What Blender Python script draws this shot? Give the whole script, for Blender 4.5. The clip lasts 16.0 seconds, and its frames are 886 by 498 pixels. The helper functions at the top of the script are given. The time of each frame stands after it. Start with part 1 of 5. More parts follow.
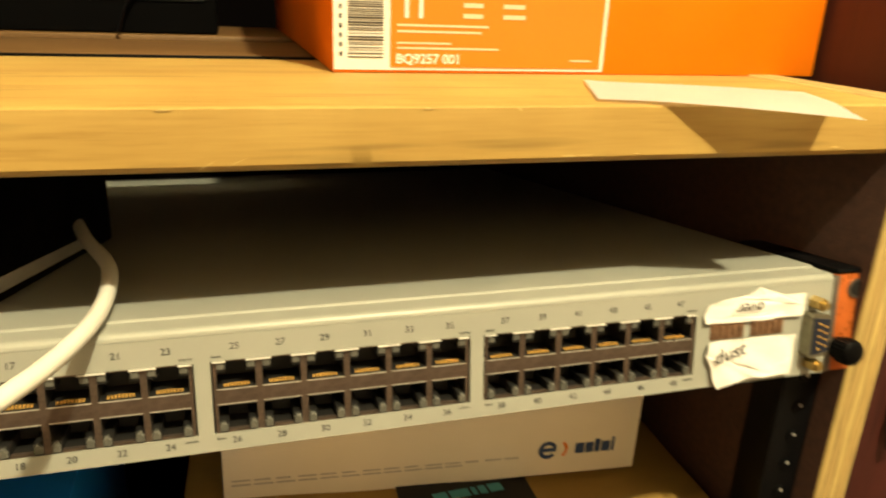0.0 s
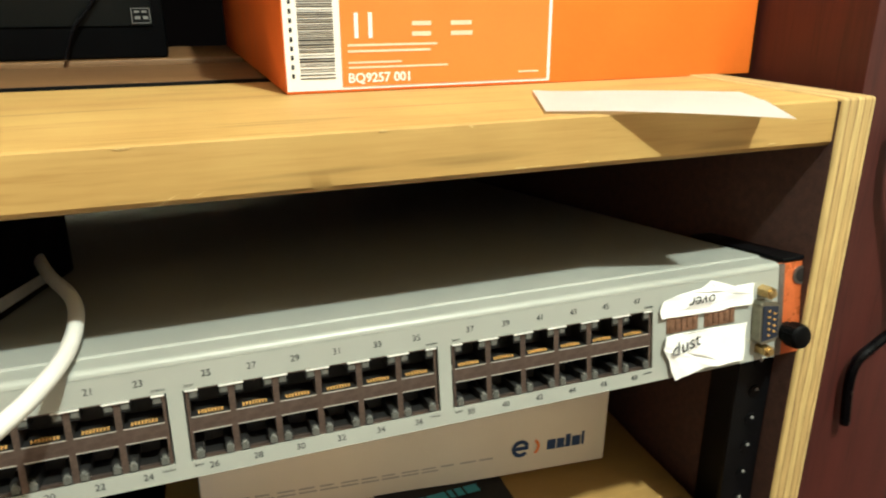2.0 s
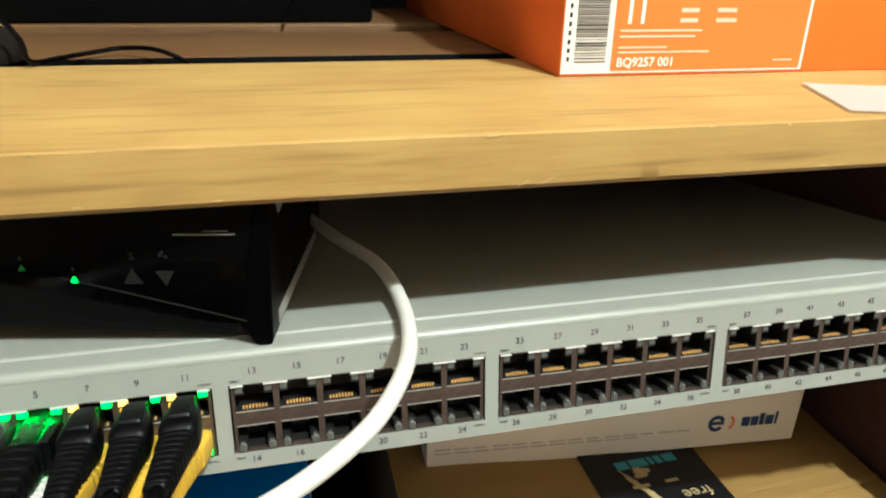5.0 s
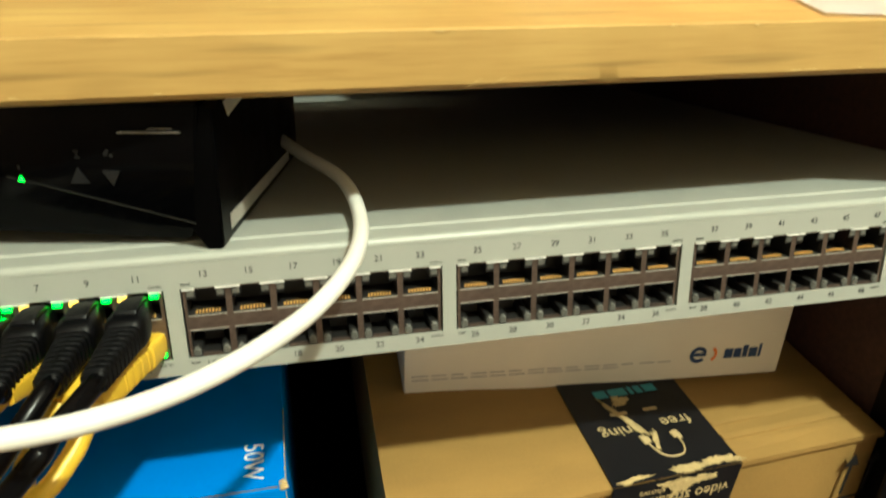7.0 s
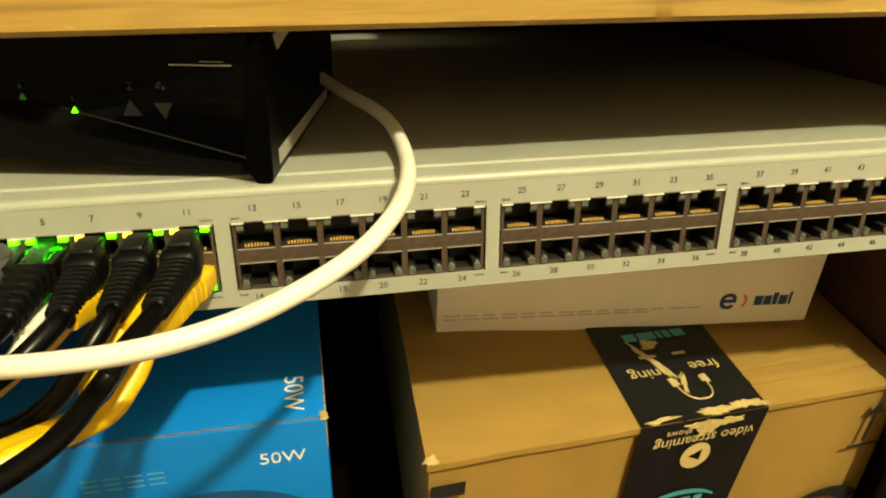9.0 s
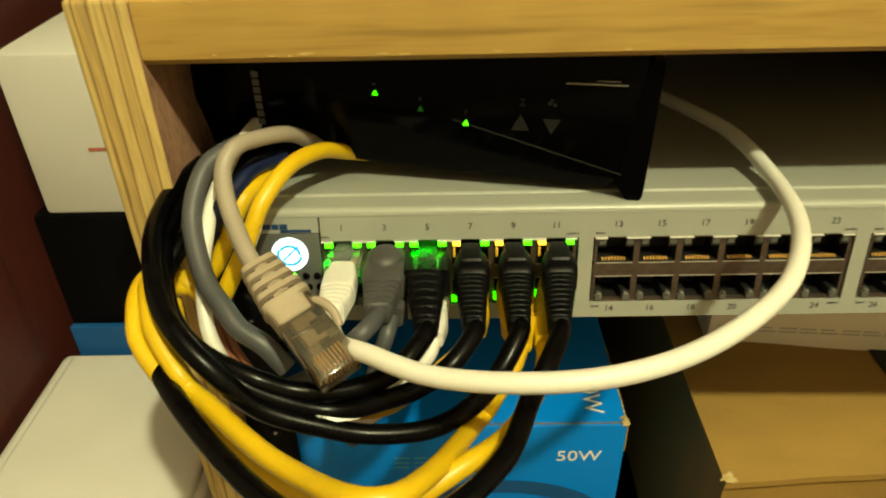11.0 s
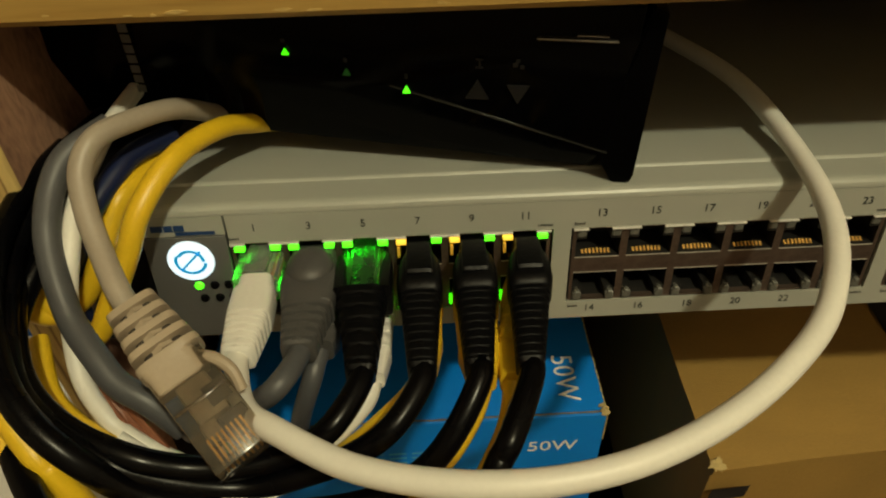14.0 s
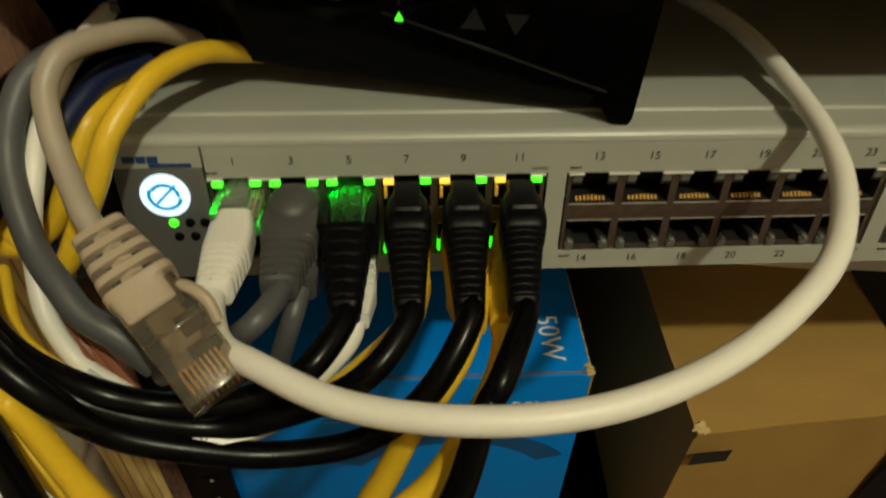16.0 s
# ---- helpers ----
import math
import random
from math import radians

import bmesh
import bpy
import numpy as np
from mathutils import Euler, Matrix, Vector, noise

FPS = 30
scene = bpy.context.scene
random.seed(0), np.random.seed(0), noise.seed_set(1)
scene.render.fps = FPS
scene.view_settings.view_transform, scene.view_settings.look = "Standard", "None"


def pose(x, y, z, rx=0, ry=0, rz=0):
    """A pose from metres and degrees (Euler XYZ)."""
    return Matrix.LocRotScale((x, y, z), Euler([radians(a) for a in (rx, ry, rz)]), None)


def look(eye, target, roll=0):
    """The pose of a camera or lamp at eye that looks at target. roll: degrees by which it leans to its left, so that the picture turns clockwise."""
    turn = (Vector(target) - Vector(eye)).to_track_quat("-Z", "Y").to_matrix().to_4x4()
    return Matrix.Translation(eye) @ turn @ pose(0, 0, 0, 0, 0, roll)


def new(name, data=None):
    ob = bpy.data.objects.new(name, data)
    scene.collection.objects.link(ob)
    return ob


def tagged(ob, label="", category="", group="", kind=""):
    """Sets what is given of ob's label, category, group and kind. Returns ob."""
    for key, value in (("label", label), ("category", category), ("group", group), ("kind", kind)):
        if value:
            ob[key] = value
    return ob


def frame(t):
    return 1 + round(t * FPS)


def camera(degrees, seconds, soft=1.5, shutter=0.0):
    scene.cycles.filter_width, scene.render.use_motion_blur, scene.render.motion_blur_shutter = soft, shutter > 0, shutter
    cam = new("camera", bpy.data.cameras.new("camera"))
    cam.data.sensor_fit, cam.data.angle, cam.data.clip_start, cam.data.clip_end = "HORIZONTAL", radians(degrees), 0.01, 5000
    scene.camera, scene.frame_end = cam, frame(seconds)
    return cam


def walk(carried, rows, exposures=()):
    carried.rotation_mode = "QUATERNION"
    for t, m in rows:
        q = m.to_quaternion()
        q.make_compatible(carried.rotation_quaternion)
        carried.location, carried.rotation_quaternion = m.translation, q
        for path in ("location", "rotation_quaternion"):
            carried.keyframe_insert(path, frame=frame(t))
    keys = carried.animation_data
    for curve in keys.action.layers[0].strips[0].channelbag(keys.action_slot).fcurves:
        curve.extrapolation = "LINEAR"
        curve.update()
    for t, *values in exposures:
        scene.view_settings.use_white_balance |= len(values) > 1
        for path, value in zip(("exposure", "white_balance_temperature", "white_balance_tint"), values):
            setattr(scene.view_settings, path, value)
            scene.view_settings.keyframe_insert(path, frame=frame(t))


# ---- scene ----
cam = camera(63.72, 16.0, soft=2.0, shutter=0.5)
PATH = [
    (0, (0.01301, -0.20191, 0.14622), (0.15072, 0.24856, -0.02144), 2.33),
    (0.5, (0.01819, -0.21970, 0.15544), (0.18025, 0.21883, -0.02185), 0.94),
    (1, (0.01121, -0.22522, 0.16273), (0.16556, 0.22013, -0.00412), -0.04),
    (1.5, (0.00303, -0.21936, 0.15720), (0.14839, 0.23030, -0.00613), -1.08),
    (2, (0.01253, -0.20730, 0.15320), (0.17336, 0.23566, -0.01388), -0.18),
    (2.5, (0.00162, -0.21570, 0.16002), (0.18030, 0.22241, -0.00164), 3.41),
    (3, (-0.01219, -0.21962, 0.16337), (0.15510, 0.22277, 0.00119), 3.33),
    (3.5, (-0.03133, -0.21360, 0.16574), (0.09370, 0.23972, -0.00417), 0.36),
    (4, (-0.06012, -0.20675, 0.17113), (0.03769, 0.25195, -0.00216), 1.02),
    (4.2, (-0.07522, -0.19314, 0.17150), (0.04527, 0.25842, -0.00622), 1.12),
    (6.5, (-0.05247, -0.20234, 0.15189), (0.04787, 0.23972, -0.05910), 1.01),
    (7, (-0.05067, -0.20396, 0.14904), (0.05055, 0.23274, -0.07243), 0.95),
    (7.5, (-0.06006, -0.20396, 0.14195), (0.03056, 0.20892, -0.12511), 2.27),
    (8, (-0.06466, -0.20489, 0.14667), (0.02344, 0.21277, -0.11371), 2.24),
    (8.5, (-0.06352, -0.20423, 0.14761), (0.02439, 0.21484, -0.11055), 1.78),
    (9, (-0.06089, -0.20437, 0.14782), (0.02689, 0.21641, -0.10761), 1.49),
    (9.5, (-0.06002, -0.20372, 0.14786), (0.02743, 0.21662, -0.10839), 1.35),
    (9.7, (-0.07109, -0.21334, 0.15316), (0.00462, 0.21413, -0.09492), 1.94),
    (10, (-0.11080, -0.21486, 0.16226), (-0.07153, 0.21916, -0.08286), 2.28),
    (10.2, (-0.13104, -0.22004, 0.16497), (-0.12189, 0.21569, -0.08008), 0.93),
    (12.3, (-0.13428, -0.13275, 0.15563), (-0.14577, 0.24374, -0.17319), -2.58),
    (12.5, (-0.13312, -0.13524, 0.15720), (-0.14219, 0.24266, -0.17008), -2.26),
    (13, (-0.13163, -0.13604, 0.15779), (-0.12615, 0.24133, -0.17019), -1.55),
    (13.5, (-0.12801, -0.13504, 0.15764), (-0.12180, 0.24097, -0.17187), -2.01),
    (14, (-0.12611, -0.13619, 0.15774), (-0.11350, 0.23662, -0.17521), -1.34),
    (14.5, (-0.12696, -0.13719, 0.15586), (-0.11105, 0.23107, -0.18197), -0.33),
    (15, (-0.12654, -0.13759, 0.15563), (-0.10912, 0.23227, -0.18037), -0.31),
    (15.5, (-0.12477, -0.13802, 0.15663), (-0.10472, 0.23104, -0.18011), -0.12),
    (16, (-0.12872, -0.13627, 0.14524), (-0.10158, 0.22599, -0.19832), 1.70),
]
EXPOSURES = [(0, 0.02, 6900, 14), (0.5, 0.01, 5500, 12), (0.8, 0.05, 5400, 14), (1.5, 0.02, 5100, 17), (2, 0.02, 4900, 14), (2.5, 0.0, 4850, 19), (4.2, -0.07, 4600, 20), (6.5, 0.05, 5000, 8), (7.5, -0.03, 5400, 8), (9, 0.0, 6900, 3), (10.2, -0.04, 6800, -6), (12.3, -1.46, 6500, 9), (13, -1.46, 6500, 11), (16, -1.46, 5900, 11)]
walk(cam, [(t, look(e, g, r)) for t, e, g, r in PATH], EXPOSURES)

# ---- world and light ----
world = bpy.data.worlds.new("world")
scene.world = world
world.use_nodes = True
world.node_tree.nodes["Background"].inputs[0].default_value = (1.0, 0.80, 0.58, 1)
world.node_tree.nodes["Background"].inputs[1].default_value = 0.010


def lamp(name, kind, place, power, colour, size):
    data = bpy.data.lights.new(name, kind)
    data.energy, data.color = power, colour
    data.shadow_soft_size = size
    ob = new(name, data)
    ob.location = place
    return ob


LAMP_AT = (0.33, -0.85, 1.44)
lamp("ceiling_lamp_light", "POINT", LAMP_AT, 160, (1.0, 0.93, 0.58), 0.032)

# ---- materials ----
MATS = {}


def material(name, colour, rough=0.5, metal=0.0, vary=0.12, scale=60.0, grain=0.0, grain_scale=900.0, stretch=(1, 1, 1),
             emit=0.0, emit_colour=None, coat=0.0, second=None, alpha_glass=0.0, spec=0.5, wear=0.0):
    """A painted, printed or moulded surface: base colour with large and small variation, fine relief."""
    if name in MATS:
        return MATS[name]
    m = bpy.data.materials.new(name)
    m.use_nodes = True
    nt = m.node_tree
    b = nt.nodes["Principled BSDF"]
    b.inputs["Roughness"].default_value = rough
    b.inputs["Metallic"].default_value = metal
    b.inputs["Coat Weight"].default_value = coat
    b.inputs["Specular IOR Level"].default_value = spec
    b.inputs["Transmission Weight"].default_value = alpha_glass
    co = nt.nodes.new("ShaderNodeTexCoord")
    mp = nt.nodes.new("ShaderNodeMapping")
    mp.inputs["Scale"].default_value = stretch
    nt.links.new(co.outputs["Object"], mp.inputs[0])
    big = nt.nodes.new("ShaderNodeTexNoise")
    big.inputs["Scale"].default_value, big.inputs["Detail"].default_value = scale, 4
    fine = nt.nodes.new("ShaderNodeTexNoise")
    fine.inputs["Scale"].default_value, fine.inputs["Detail"].default_value = grain_scale, 3
    for n in (big, fine):
        nt.links.new(mp.outputs[0], n.inputs["Vector"])
    add = nt.nodes.new("ShaderNodeMath")
    add.operation = "MULTIPLY_ADD"
    add.inputs[1].default_value = 0.35
    nt.links.new(fine.outputs[0], add.inputs[0])
    half = nt.nodes.new("ShaderNodeMath")
    half.operation = "MULTIPLY"
    half.inputs[1].default_value = 0.65
    nt.links.new(big.outputs[0], half.inputs[0])
    nt.links.new(half.outputs[0], add.inputs[2])
    ramp = nt.nodes.new("ShaderNodeValToRGB")
    ramp.color_ramp.elements[0].position, ramp.color_ramp.elements[1].position = 0.32, 0.68
    low = second or tuple(c * (1 - vary) for c in colour)
    high = tuple(min(1, c * (1 + vary * 0.6)) for c in colour)
    ramp.color_ramp.elements[0].color = (*low, 1)
    ramp.color_ramp.elements[1].color = (*high, 1)
    nt.links.new(add.outputs[0], ramp.inputs[0])
    nt.links.new(ramp.outputs[0], b.inputs["Base Color"])
    rr = nt.nodes.new("ShaderNodeMapRange")
    rr.inputs[3].default_value, rr.inputs[4].default_value = max(0.03, rough - 0.1), min(1, rough + 0.12)
    nt.links.new(big.outputs[0], rr.inputs[0])
    nt.links.new(rr.outputs[0], b.inputs["Roughness"])
    if grain:
        bump = nt.nodes.new("ShaderNodeBump")
        bump.inputs["Strength"].default_value, bump.inputs["Distance"].default_value = grain, 0.0004
        nt.links.new(fine.outputs[0], bump.inputs["Height"])
        nt.links.new(bump.outputs[0], b.inputs["Normal"])
    if emit:
        b.inputs["Emission Color"].default_value = (*(emit_colour or colour), 1)
        b.inputs["Emission Strength"].default_value = emit
    MATS[name] = m
    return m


def wood(name, light, dark, along="x", rough=0.5, scale=1.0):
    """Softwood: long growth bands along one axis, fine fibres, darker streaks and knots."""
    m = bpy.data.materials.new(name)
    m.use_nodes = True
    nt = m.node_tree
    b = nt.nodes["Principled BSDF"]
    co = nt.nodes.new("ShaderNodeTexCoord")
    mp = nt.nodes.new("ShaderNodeMapping")
    mp.inputs["Scale"].default_value = {"x": (5, 90, 90), "y": (90, 5, 90), "z": (90, 90, 5)}[along]
    nt.links.new(co.outputs["Object"], mp.inputs[0])
    band = nt.nodes.new("ShaderNodeTexNoise")
    band.inputs["Scale"].default_value, band.inputs["Detail"].default_value, band.inputs["Distortion"].default_value = 1.0 * scale, 4, 0.6
    fibre = nt.nodes.new("ShaderNodeTexNoise")
    fibre.inputs["Scale"].default_value, fibre.inputs["Detail"].default_value = 9.0 * scale, 5
    blot = nt.nodes.new("ShaderNodeTexNoise")
    blot.inputs["Scale"].default_value, blot.inputs["Detail"].default_value = 18, 3
    nt.links.new(mp.outputs[0], band.inputs["Vector"])
    nt.links.new(mp.outputs[0], fibre.inputs["Vector"])
    nt.links.new(co.outputs["Object"], blot.inputs["Vector"])
    mix = nt.nodes.new("ShaderNodeMath")
    mix.operation = "MULTIPLY_ADD"
    mix.inputs[1].default_value = 0.45
    nt.links.new(fibre.outputs[0], mix.inputs[0])
    h = nt.nodes.new("ShaderNodeMath")
    h.operation = "MULTIPLY"
    h.inputs[1].default_value = 0.55
    nt.links.new(band.outputs[0], h.inputs[0])
    nt.links.new(h.outputs[0], mix.inputs[2])
    ramp = nt.nodes.new("ShaderNodeValToRGB")
    e = ramp.color_ramp.elements
    e[0].position, e[1].position = 0.34, 0.60
    e[0].color, e[1].color = (*dark, 1), (*light, 1)
    mid = e.new(0.44)
    mid.color = (*[0.35 * a + 0.65 * c for a, c in zip(dark, light)], 1)
    nt.links.new(mix.outputs[0], ramp.inputs[0])
    tone = nt.nodes.new("ShaderNodeMix")
    tone.data_type, tone.blend_type = "RGBA", "MULTIPLY"
    tone.inputs["Factor"].default_value = 0.5
    shade = nt.nodes.new("ShaderNodeValToRGB")
    shade.color_ramp.elements[0].position, shade.color_ramp.elements[1].position = 0.3, 0.65
    shade.color_ramp.elements[0].color = (0.72, 0.62, 0.5, 1)
    shade.color_ramp.elements[1].color = (1, 1, 1, 1)
    nt.links.new(blot.outputs[0], shade.inputs[0])
    nt.links.new(ramp.outputs[0], tone.inputs["A"])
    nt.links.new(shade.outputs[0], tone.inputs["B"])
    knot_map = nt.nodes.new("ShaderNodeMapping")
    knot_map.inputs["Scale"].default_value = {"x": (14, 42, 42), "y": (42, 14, 42), "z": (42, 42, 14)}[along]
    nt.links.new(co.outputs["Object"], knot_map.inputs[0])
    knot = nt.nodes.new("ShaderNodeTexNoise")
    knot.inputs["Scale"].default_value, knot.inputs["Detail"].default_value = 1.0, 2
    nt.links.new(knot_map.outputs[0], knot.inputs["Vector"])
    spot = nt.nodes.new("ShaderNodeMapRange")
    spot.inputs[1].default_value, spot.inputs[2].default_value, spot.inputs[4].default_value = 0.66, 0.78, 0.45
    nt.links.new(knot.outputs[0], spot.inputs[0])
    streak = nt.nodes.new("ShaderNodeTexNoise")
    streak.inputs["Scale"].default_value, streak.inputs["Detail"].default_value = 2.3 * scale, 2
    nt.links.new(mp.outputs[0], streak.inputs["Vector"])
    line = nt.nodes.new("ShaderNodeMapRange")
    line.inputs[1].default_value, line.inputs[2].default_value, line.inputs[4].default_value = 0.60, 0.72, 0.55
    nt.links.new(streak.outputs[0], line.inputs[0])
    most = nt.nodes.new("ShaderNodeMath")
    most.operation = "MAXIMUM"
    nt.links.new(spot.outputs[0], most.inputs[0])
    nt.links.new(line.outputs[0], most.inputs[1])
    last = nt.nodes.new("ShaderNodeMix")
    last.data_type = "RGBA"
    last.inputs["B"].default_value = (*[c * 0.55 for c in dark], 1)
    nt.links.new(most.outputs[0], last.inputs["Factor"])
    nt.links.new(tone.outputs["Result"], last.inputs["A"])
    nt.links.new(last.outputs["Result"], b.inputs["Base Color"])
    b.inputs["Roughness"].default_value = rough
    bump = nt.nodes.new("ShaderNodeBump")
    bump.inputs["Strength"].default_value, bump.inputs["Distance"].default_value = 0.35, 0.0004
    nt.links.new(mix.outputs[0], bump.inputs["Height"])
    nt.links.new(bump.outputs[0], b.inputs["Normal"])
    return m


def plies(name, axis, thickness, start):
    """The cut edge of plywood: five veneers of alternate grain, with ragged dark glue lines, across the board's thickness."""
    m = bpy.data.materials.new(name)
    m.use_nodes = True
    nt = m.node_tree
    b = nt.nodes["Principled BSDF"]
    b.inputs["Roughness"].default_value = 0.75
    co = nt.nodes.new("ShaderNodeTexCoord")
    sep = nt.nodes.new("ShaderNodeSeparateXYZ")
    rag = nt.nodes.new("ShaderNodeTexNoise")
    rag.inputs["Scale"].default_value, rag.inputs["Detail"].default_value = 1.0, 5
    along = nt.nodes.new("ShaderNodeMapping")
    along.inputs["Scale"].default_value = (420, 30, 30)
    nt.links.new(co.outputs["Object"], along.inputs[0])
    nt.links.new(along.outputs[0], rag.inputs["Vector"])
    nt.links.new(co.outputs["Object"], sep.inputs[0])
    pos = nt.nodes.new("ShaderNodeMath")
    pos.operation = "MULTIPLY_ADD"
    pos.inputs[1].default_value, pos.inputs[2].default_value = 1 / thickness, -start / thickness
    nt.links.new(sep.outputs[axis], pos.inputs[0])
    off = nt.nodes.new("ShaderNodeMath")
    off.operation = "MULTIPLY_ADD"
    off.inputs[1].default_value = 0.12
    nt.links.new(rag.outputs[0], off.inputs[0])
    nt.links.new(pos.outputs[0], off.inputs[2])
    ramp = nt.nodes.new("ShaderNodeValToRGB")
    ramp.color_ramp.interpolation = "LINEAR"
    e = ramp.color_ramp.elements
    pale, brown, deep = (0.62, 0.45, 0.16, 1), (0.54, 0.37, 0.125, 1), (0.24, 0.135, 0.042, 1)
    e[0].position, e[0].color = 0.0, pale
    e[1].position, e[1].color = 1.0, pale
    for p, c in ((0.20, pale), (0.24, deep), (0.27, brown), (0.42, brown), (0.46, deep), (0.49, pale), (0.66, pale), (0.69, deep), (0.72, brown), (0.87, brown), (0.90, deep), (0.93, pale)):
        n = e.new(p)
        n.color = c
    nt.links.new(off.outputs[0], ramp.inputs[0])
    fib = nt.nodes.new("ShaderNodeTexNoise")
    fib.inputs["Scale"].default_value, fib.inputs["Detail"].default_value = 2.0, 5
    nt.links.new(along.outputs[0], fib.inputs["Vector"])
    mul = nt.nodes.new("ShaderNodeMix")
    mul.data_type, mul.blend_type = "RGBA", "MULTIPLY"
    mul.inputs["Factor"].default_value = 0.6
    nt.links.new(ramp.outputs[0], mul.inputs["A"])
    tint = nt.nodes.new("ShaderNodeMapRange")
    tint.inputs[1].default_value, tint.inputs[2].default_value, tint.inputs[3].default_value = 0.3, 0.7, 0.42
    nt.links.new(fib.outputs[0], tint.inputs[0])
    nt.links.new(tint.outputs[0], mul.inputs["B"])
    nt.links.new(mul.outputs["Result"], b.inputs["Base Color"])
    bump = nt.nodes.new("ShaderNodeBump")
    bump.inputs["Strength"].default_value, bump.inputs["Distance"].default_value = 0.6, 0.0006
    nt.links.new(fib.outputs[0], bump.inputs["Height"])
    nt.links.new(bump.outputs[0], b.inputs["Normal"])
    return m


PINE = wood("oiled_pine", (0.515, 0.338, 0.092), (0.40, 0.238, 0.056), "x", 0.60)
PINE_DARK = wood("dark_pine", (0.17, 0.088, 0.026), (0.095, 0.045, 0.012), "x", 0.6)
PLY_L = plies("plywood_edge_left", 0, 0.017, -0.236)
PLY_R = plies("plywood_edge_right", 0, 0.017, 0.252)
MAHOGANY = wood("dark_mahogany_veneer", (0.066, 0.013, 0.009), (0.036, 0.007, 0.005), "z", 0.5)
CHIPBOARD = material("dark_reddish_board", (0.075, 0.034, 0.024), 0.75, vary=0.4, scale=250, grain=0.6, grain_scale=1200)
ROUGH_BOARD = material("rough_reddish_board_face", (0.30, 0.165, 0.10), 0.8, second=(0.085, 0.038, 0.026), vary=0.3, scale=85, grain=0.7, grain_scale=900, stretch=(1, 0.6, 0.3))
PLASTER = material("warm_plaster", (0.52, 0.44, 0.36), 0.9, vary=0.06, scale=4, grain=0.3, grain_scale=300)
STEEL_PAINT = material("pale_grey_green_enamel", (0.345, 0.355, 0.315), 0.36, vary=0.06, scale=30, grain=0.12, grain_scale=2500)
BEZEL_DARK = material("dark_grey_panel", (0.10, 0.10, 0.098), 0.5, vary=0.08, grain=0.1)
SHIELD = material("dull_tinned_shield", (0.16, 0.12, 0.10), 0.38, metal=0.75, vary=0.25, scale=300, grain=0.1)
CHROME = material("bright_tin_spring", (0.60, 0.58, 0.53), 0.38, metal=0.5, vary=0.1, scale=400)
CAVITY = material("black_jack_plastic", (0.012, 0.011, 0.010), 0.55, vary=0.3)
# near-white colour paints the reflection along the sockets' top strips
EDGE_GLINT = material("glint_white_edge", (0.85, 0.83, 0.78), 0.35, metal=0.2)
GOLD = material("gold_plated_contact", (1.0, 0.55, 0.14), 0.34, metal=0.6, vary=0.15, scale=900)
PIPE = material("clear_light_pipe", (0.13, 0.13, 0.115), 0.42, vary=0.25, scale=500, spec=0.4)
INK = material("dark_grey_ink", (0.035, 0.036, 0.035), 0.6, vary=0.2)
INK_BLUE = material("deep_blue_ink", (0.015, 0.05, 0.16), 0.55, vary=0.15)
LED_GREEN = material("lit_green_led", (0.25, 1.0, 0.08), 0.4, emit=4.6, emit_colour=(0.05, 1.0, 0.0))
PLUG_GLOW = material("added_plug_glow", (0.2, 1.0, 0.1), 0.4, emit=65.0, emit_colour=(0.02, 1.0, 0.01))
LED_DIM = material("faint_green_led", (0.02, 0.14, 0.02), 0.4, emit=0.06, emit_colour=(0.02, 0.5, 0.03))
LED_AMBER = material("lit_amber_led", (1.0, 0.72, 0.10), 0.4, emit=3.0, emit_colour=(1.0, 0.58, 0.04))
LOGO_LIGHT = material("lit_white_badge", (0.8, 0.92, 1.0), 0.4, emit=2.6, emit_colour=(0.70, 0.90, 1.0))
LOGO_BLUE = material("lit_blue_badge", (0.02, 0.35, 0.75), 0.4, emit=0.9, emit_colour=(0.02, 0.48, 0.90))
GLOSS_BLACK = material("glossy_black_plastic", (0.0012, 0.0012, 0.0015), 0.12, vary=0.2, scale=90, spec=0.07)
MATT_BLACK = material("matt_black_plastic", (0.002, 0.002, 0.0024), 0.5, vary=0.25, grain=0.2, grain_scale=1800, spec=0.09)
BLACK_STEEL = material("black_painted_steel", (0.0026, 0.0026, 0.003), 0.42, vary=0.3, scale=120, grain=0.2, spec=0.15)
ORANGE_METAL = material("orange_steel", (0.62, 0.15, 0.03), 0.28, metal=0.35, vary=0.25, scale=140, spec=0.6)
ORANGE = material("bright_orange_card", (0.87, 0.190, 0.002), 0.6, vary=0.07, scale=40, grain=0.1, spec=0.25)
ORANGE_SHEET = material("pale_orange_print", (0.88, 0.205, 0.010), 0.5, vary=0.05, scale=40)
WHITE_INK = material("white_print", (0.82, 0.80, 0.76), 0.5, vary=0.05)
PALE_INK = material("pale_print", (0.86, 0.58, 0.42), 0.5, vary=0.08)
BLACK_INK = material("black_print", (0.012, 0.012, 0.012), 0.55, vary=0.2)
PAPER = material("white_paper_card", (0.90, 0.885, 0.85), 0.75, vary=0.03, scale=60, grain=0.15)
CARTON_WHITE = material("off_white_carton", (0.86, 0.80, 0.70), 0.55, vary=0.06, scale=25, grain=0.12, grain_scale=1500)
KRAFT = material("brown_corrugated_card", (0.325, 0.193, 0.043), 0.75, vary=0.14, scale=28, grain=0.35, grain_scale=700, stretch=(1, 2.5, 1))
KRAFT_TORN = material("torn_card_fibre", (0.52, 0.39, 0.165), 0.9, vary=0.25, scale=220, grain=0.8, grain_scale=900)
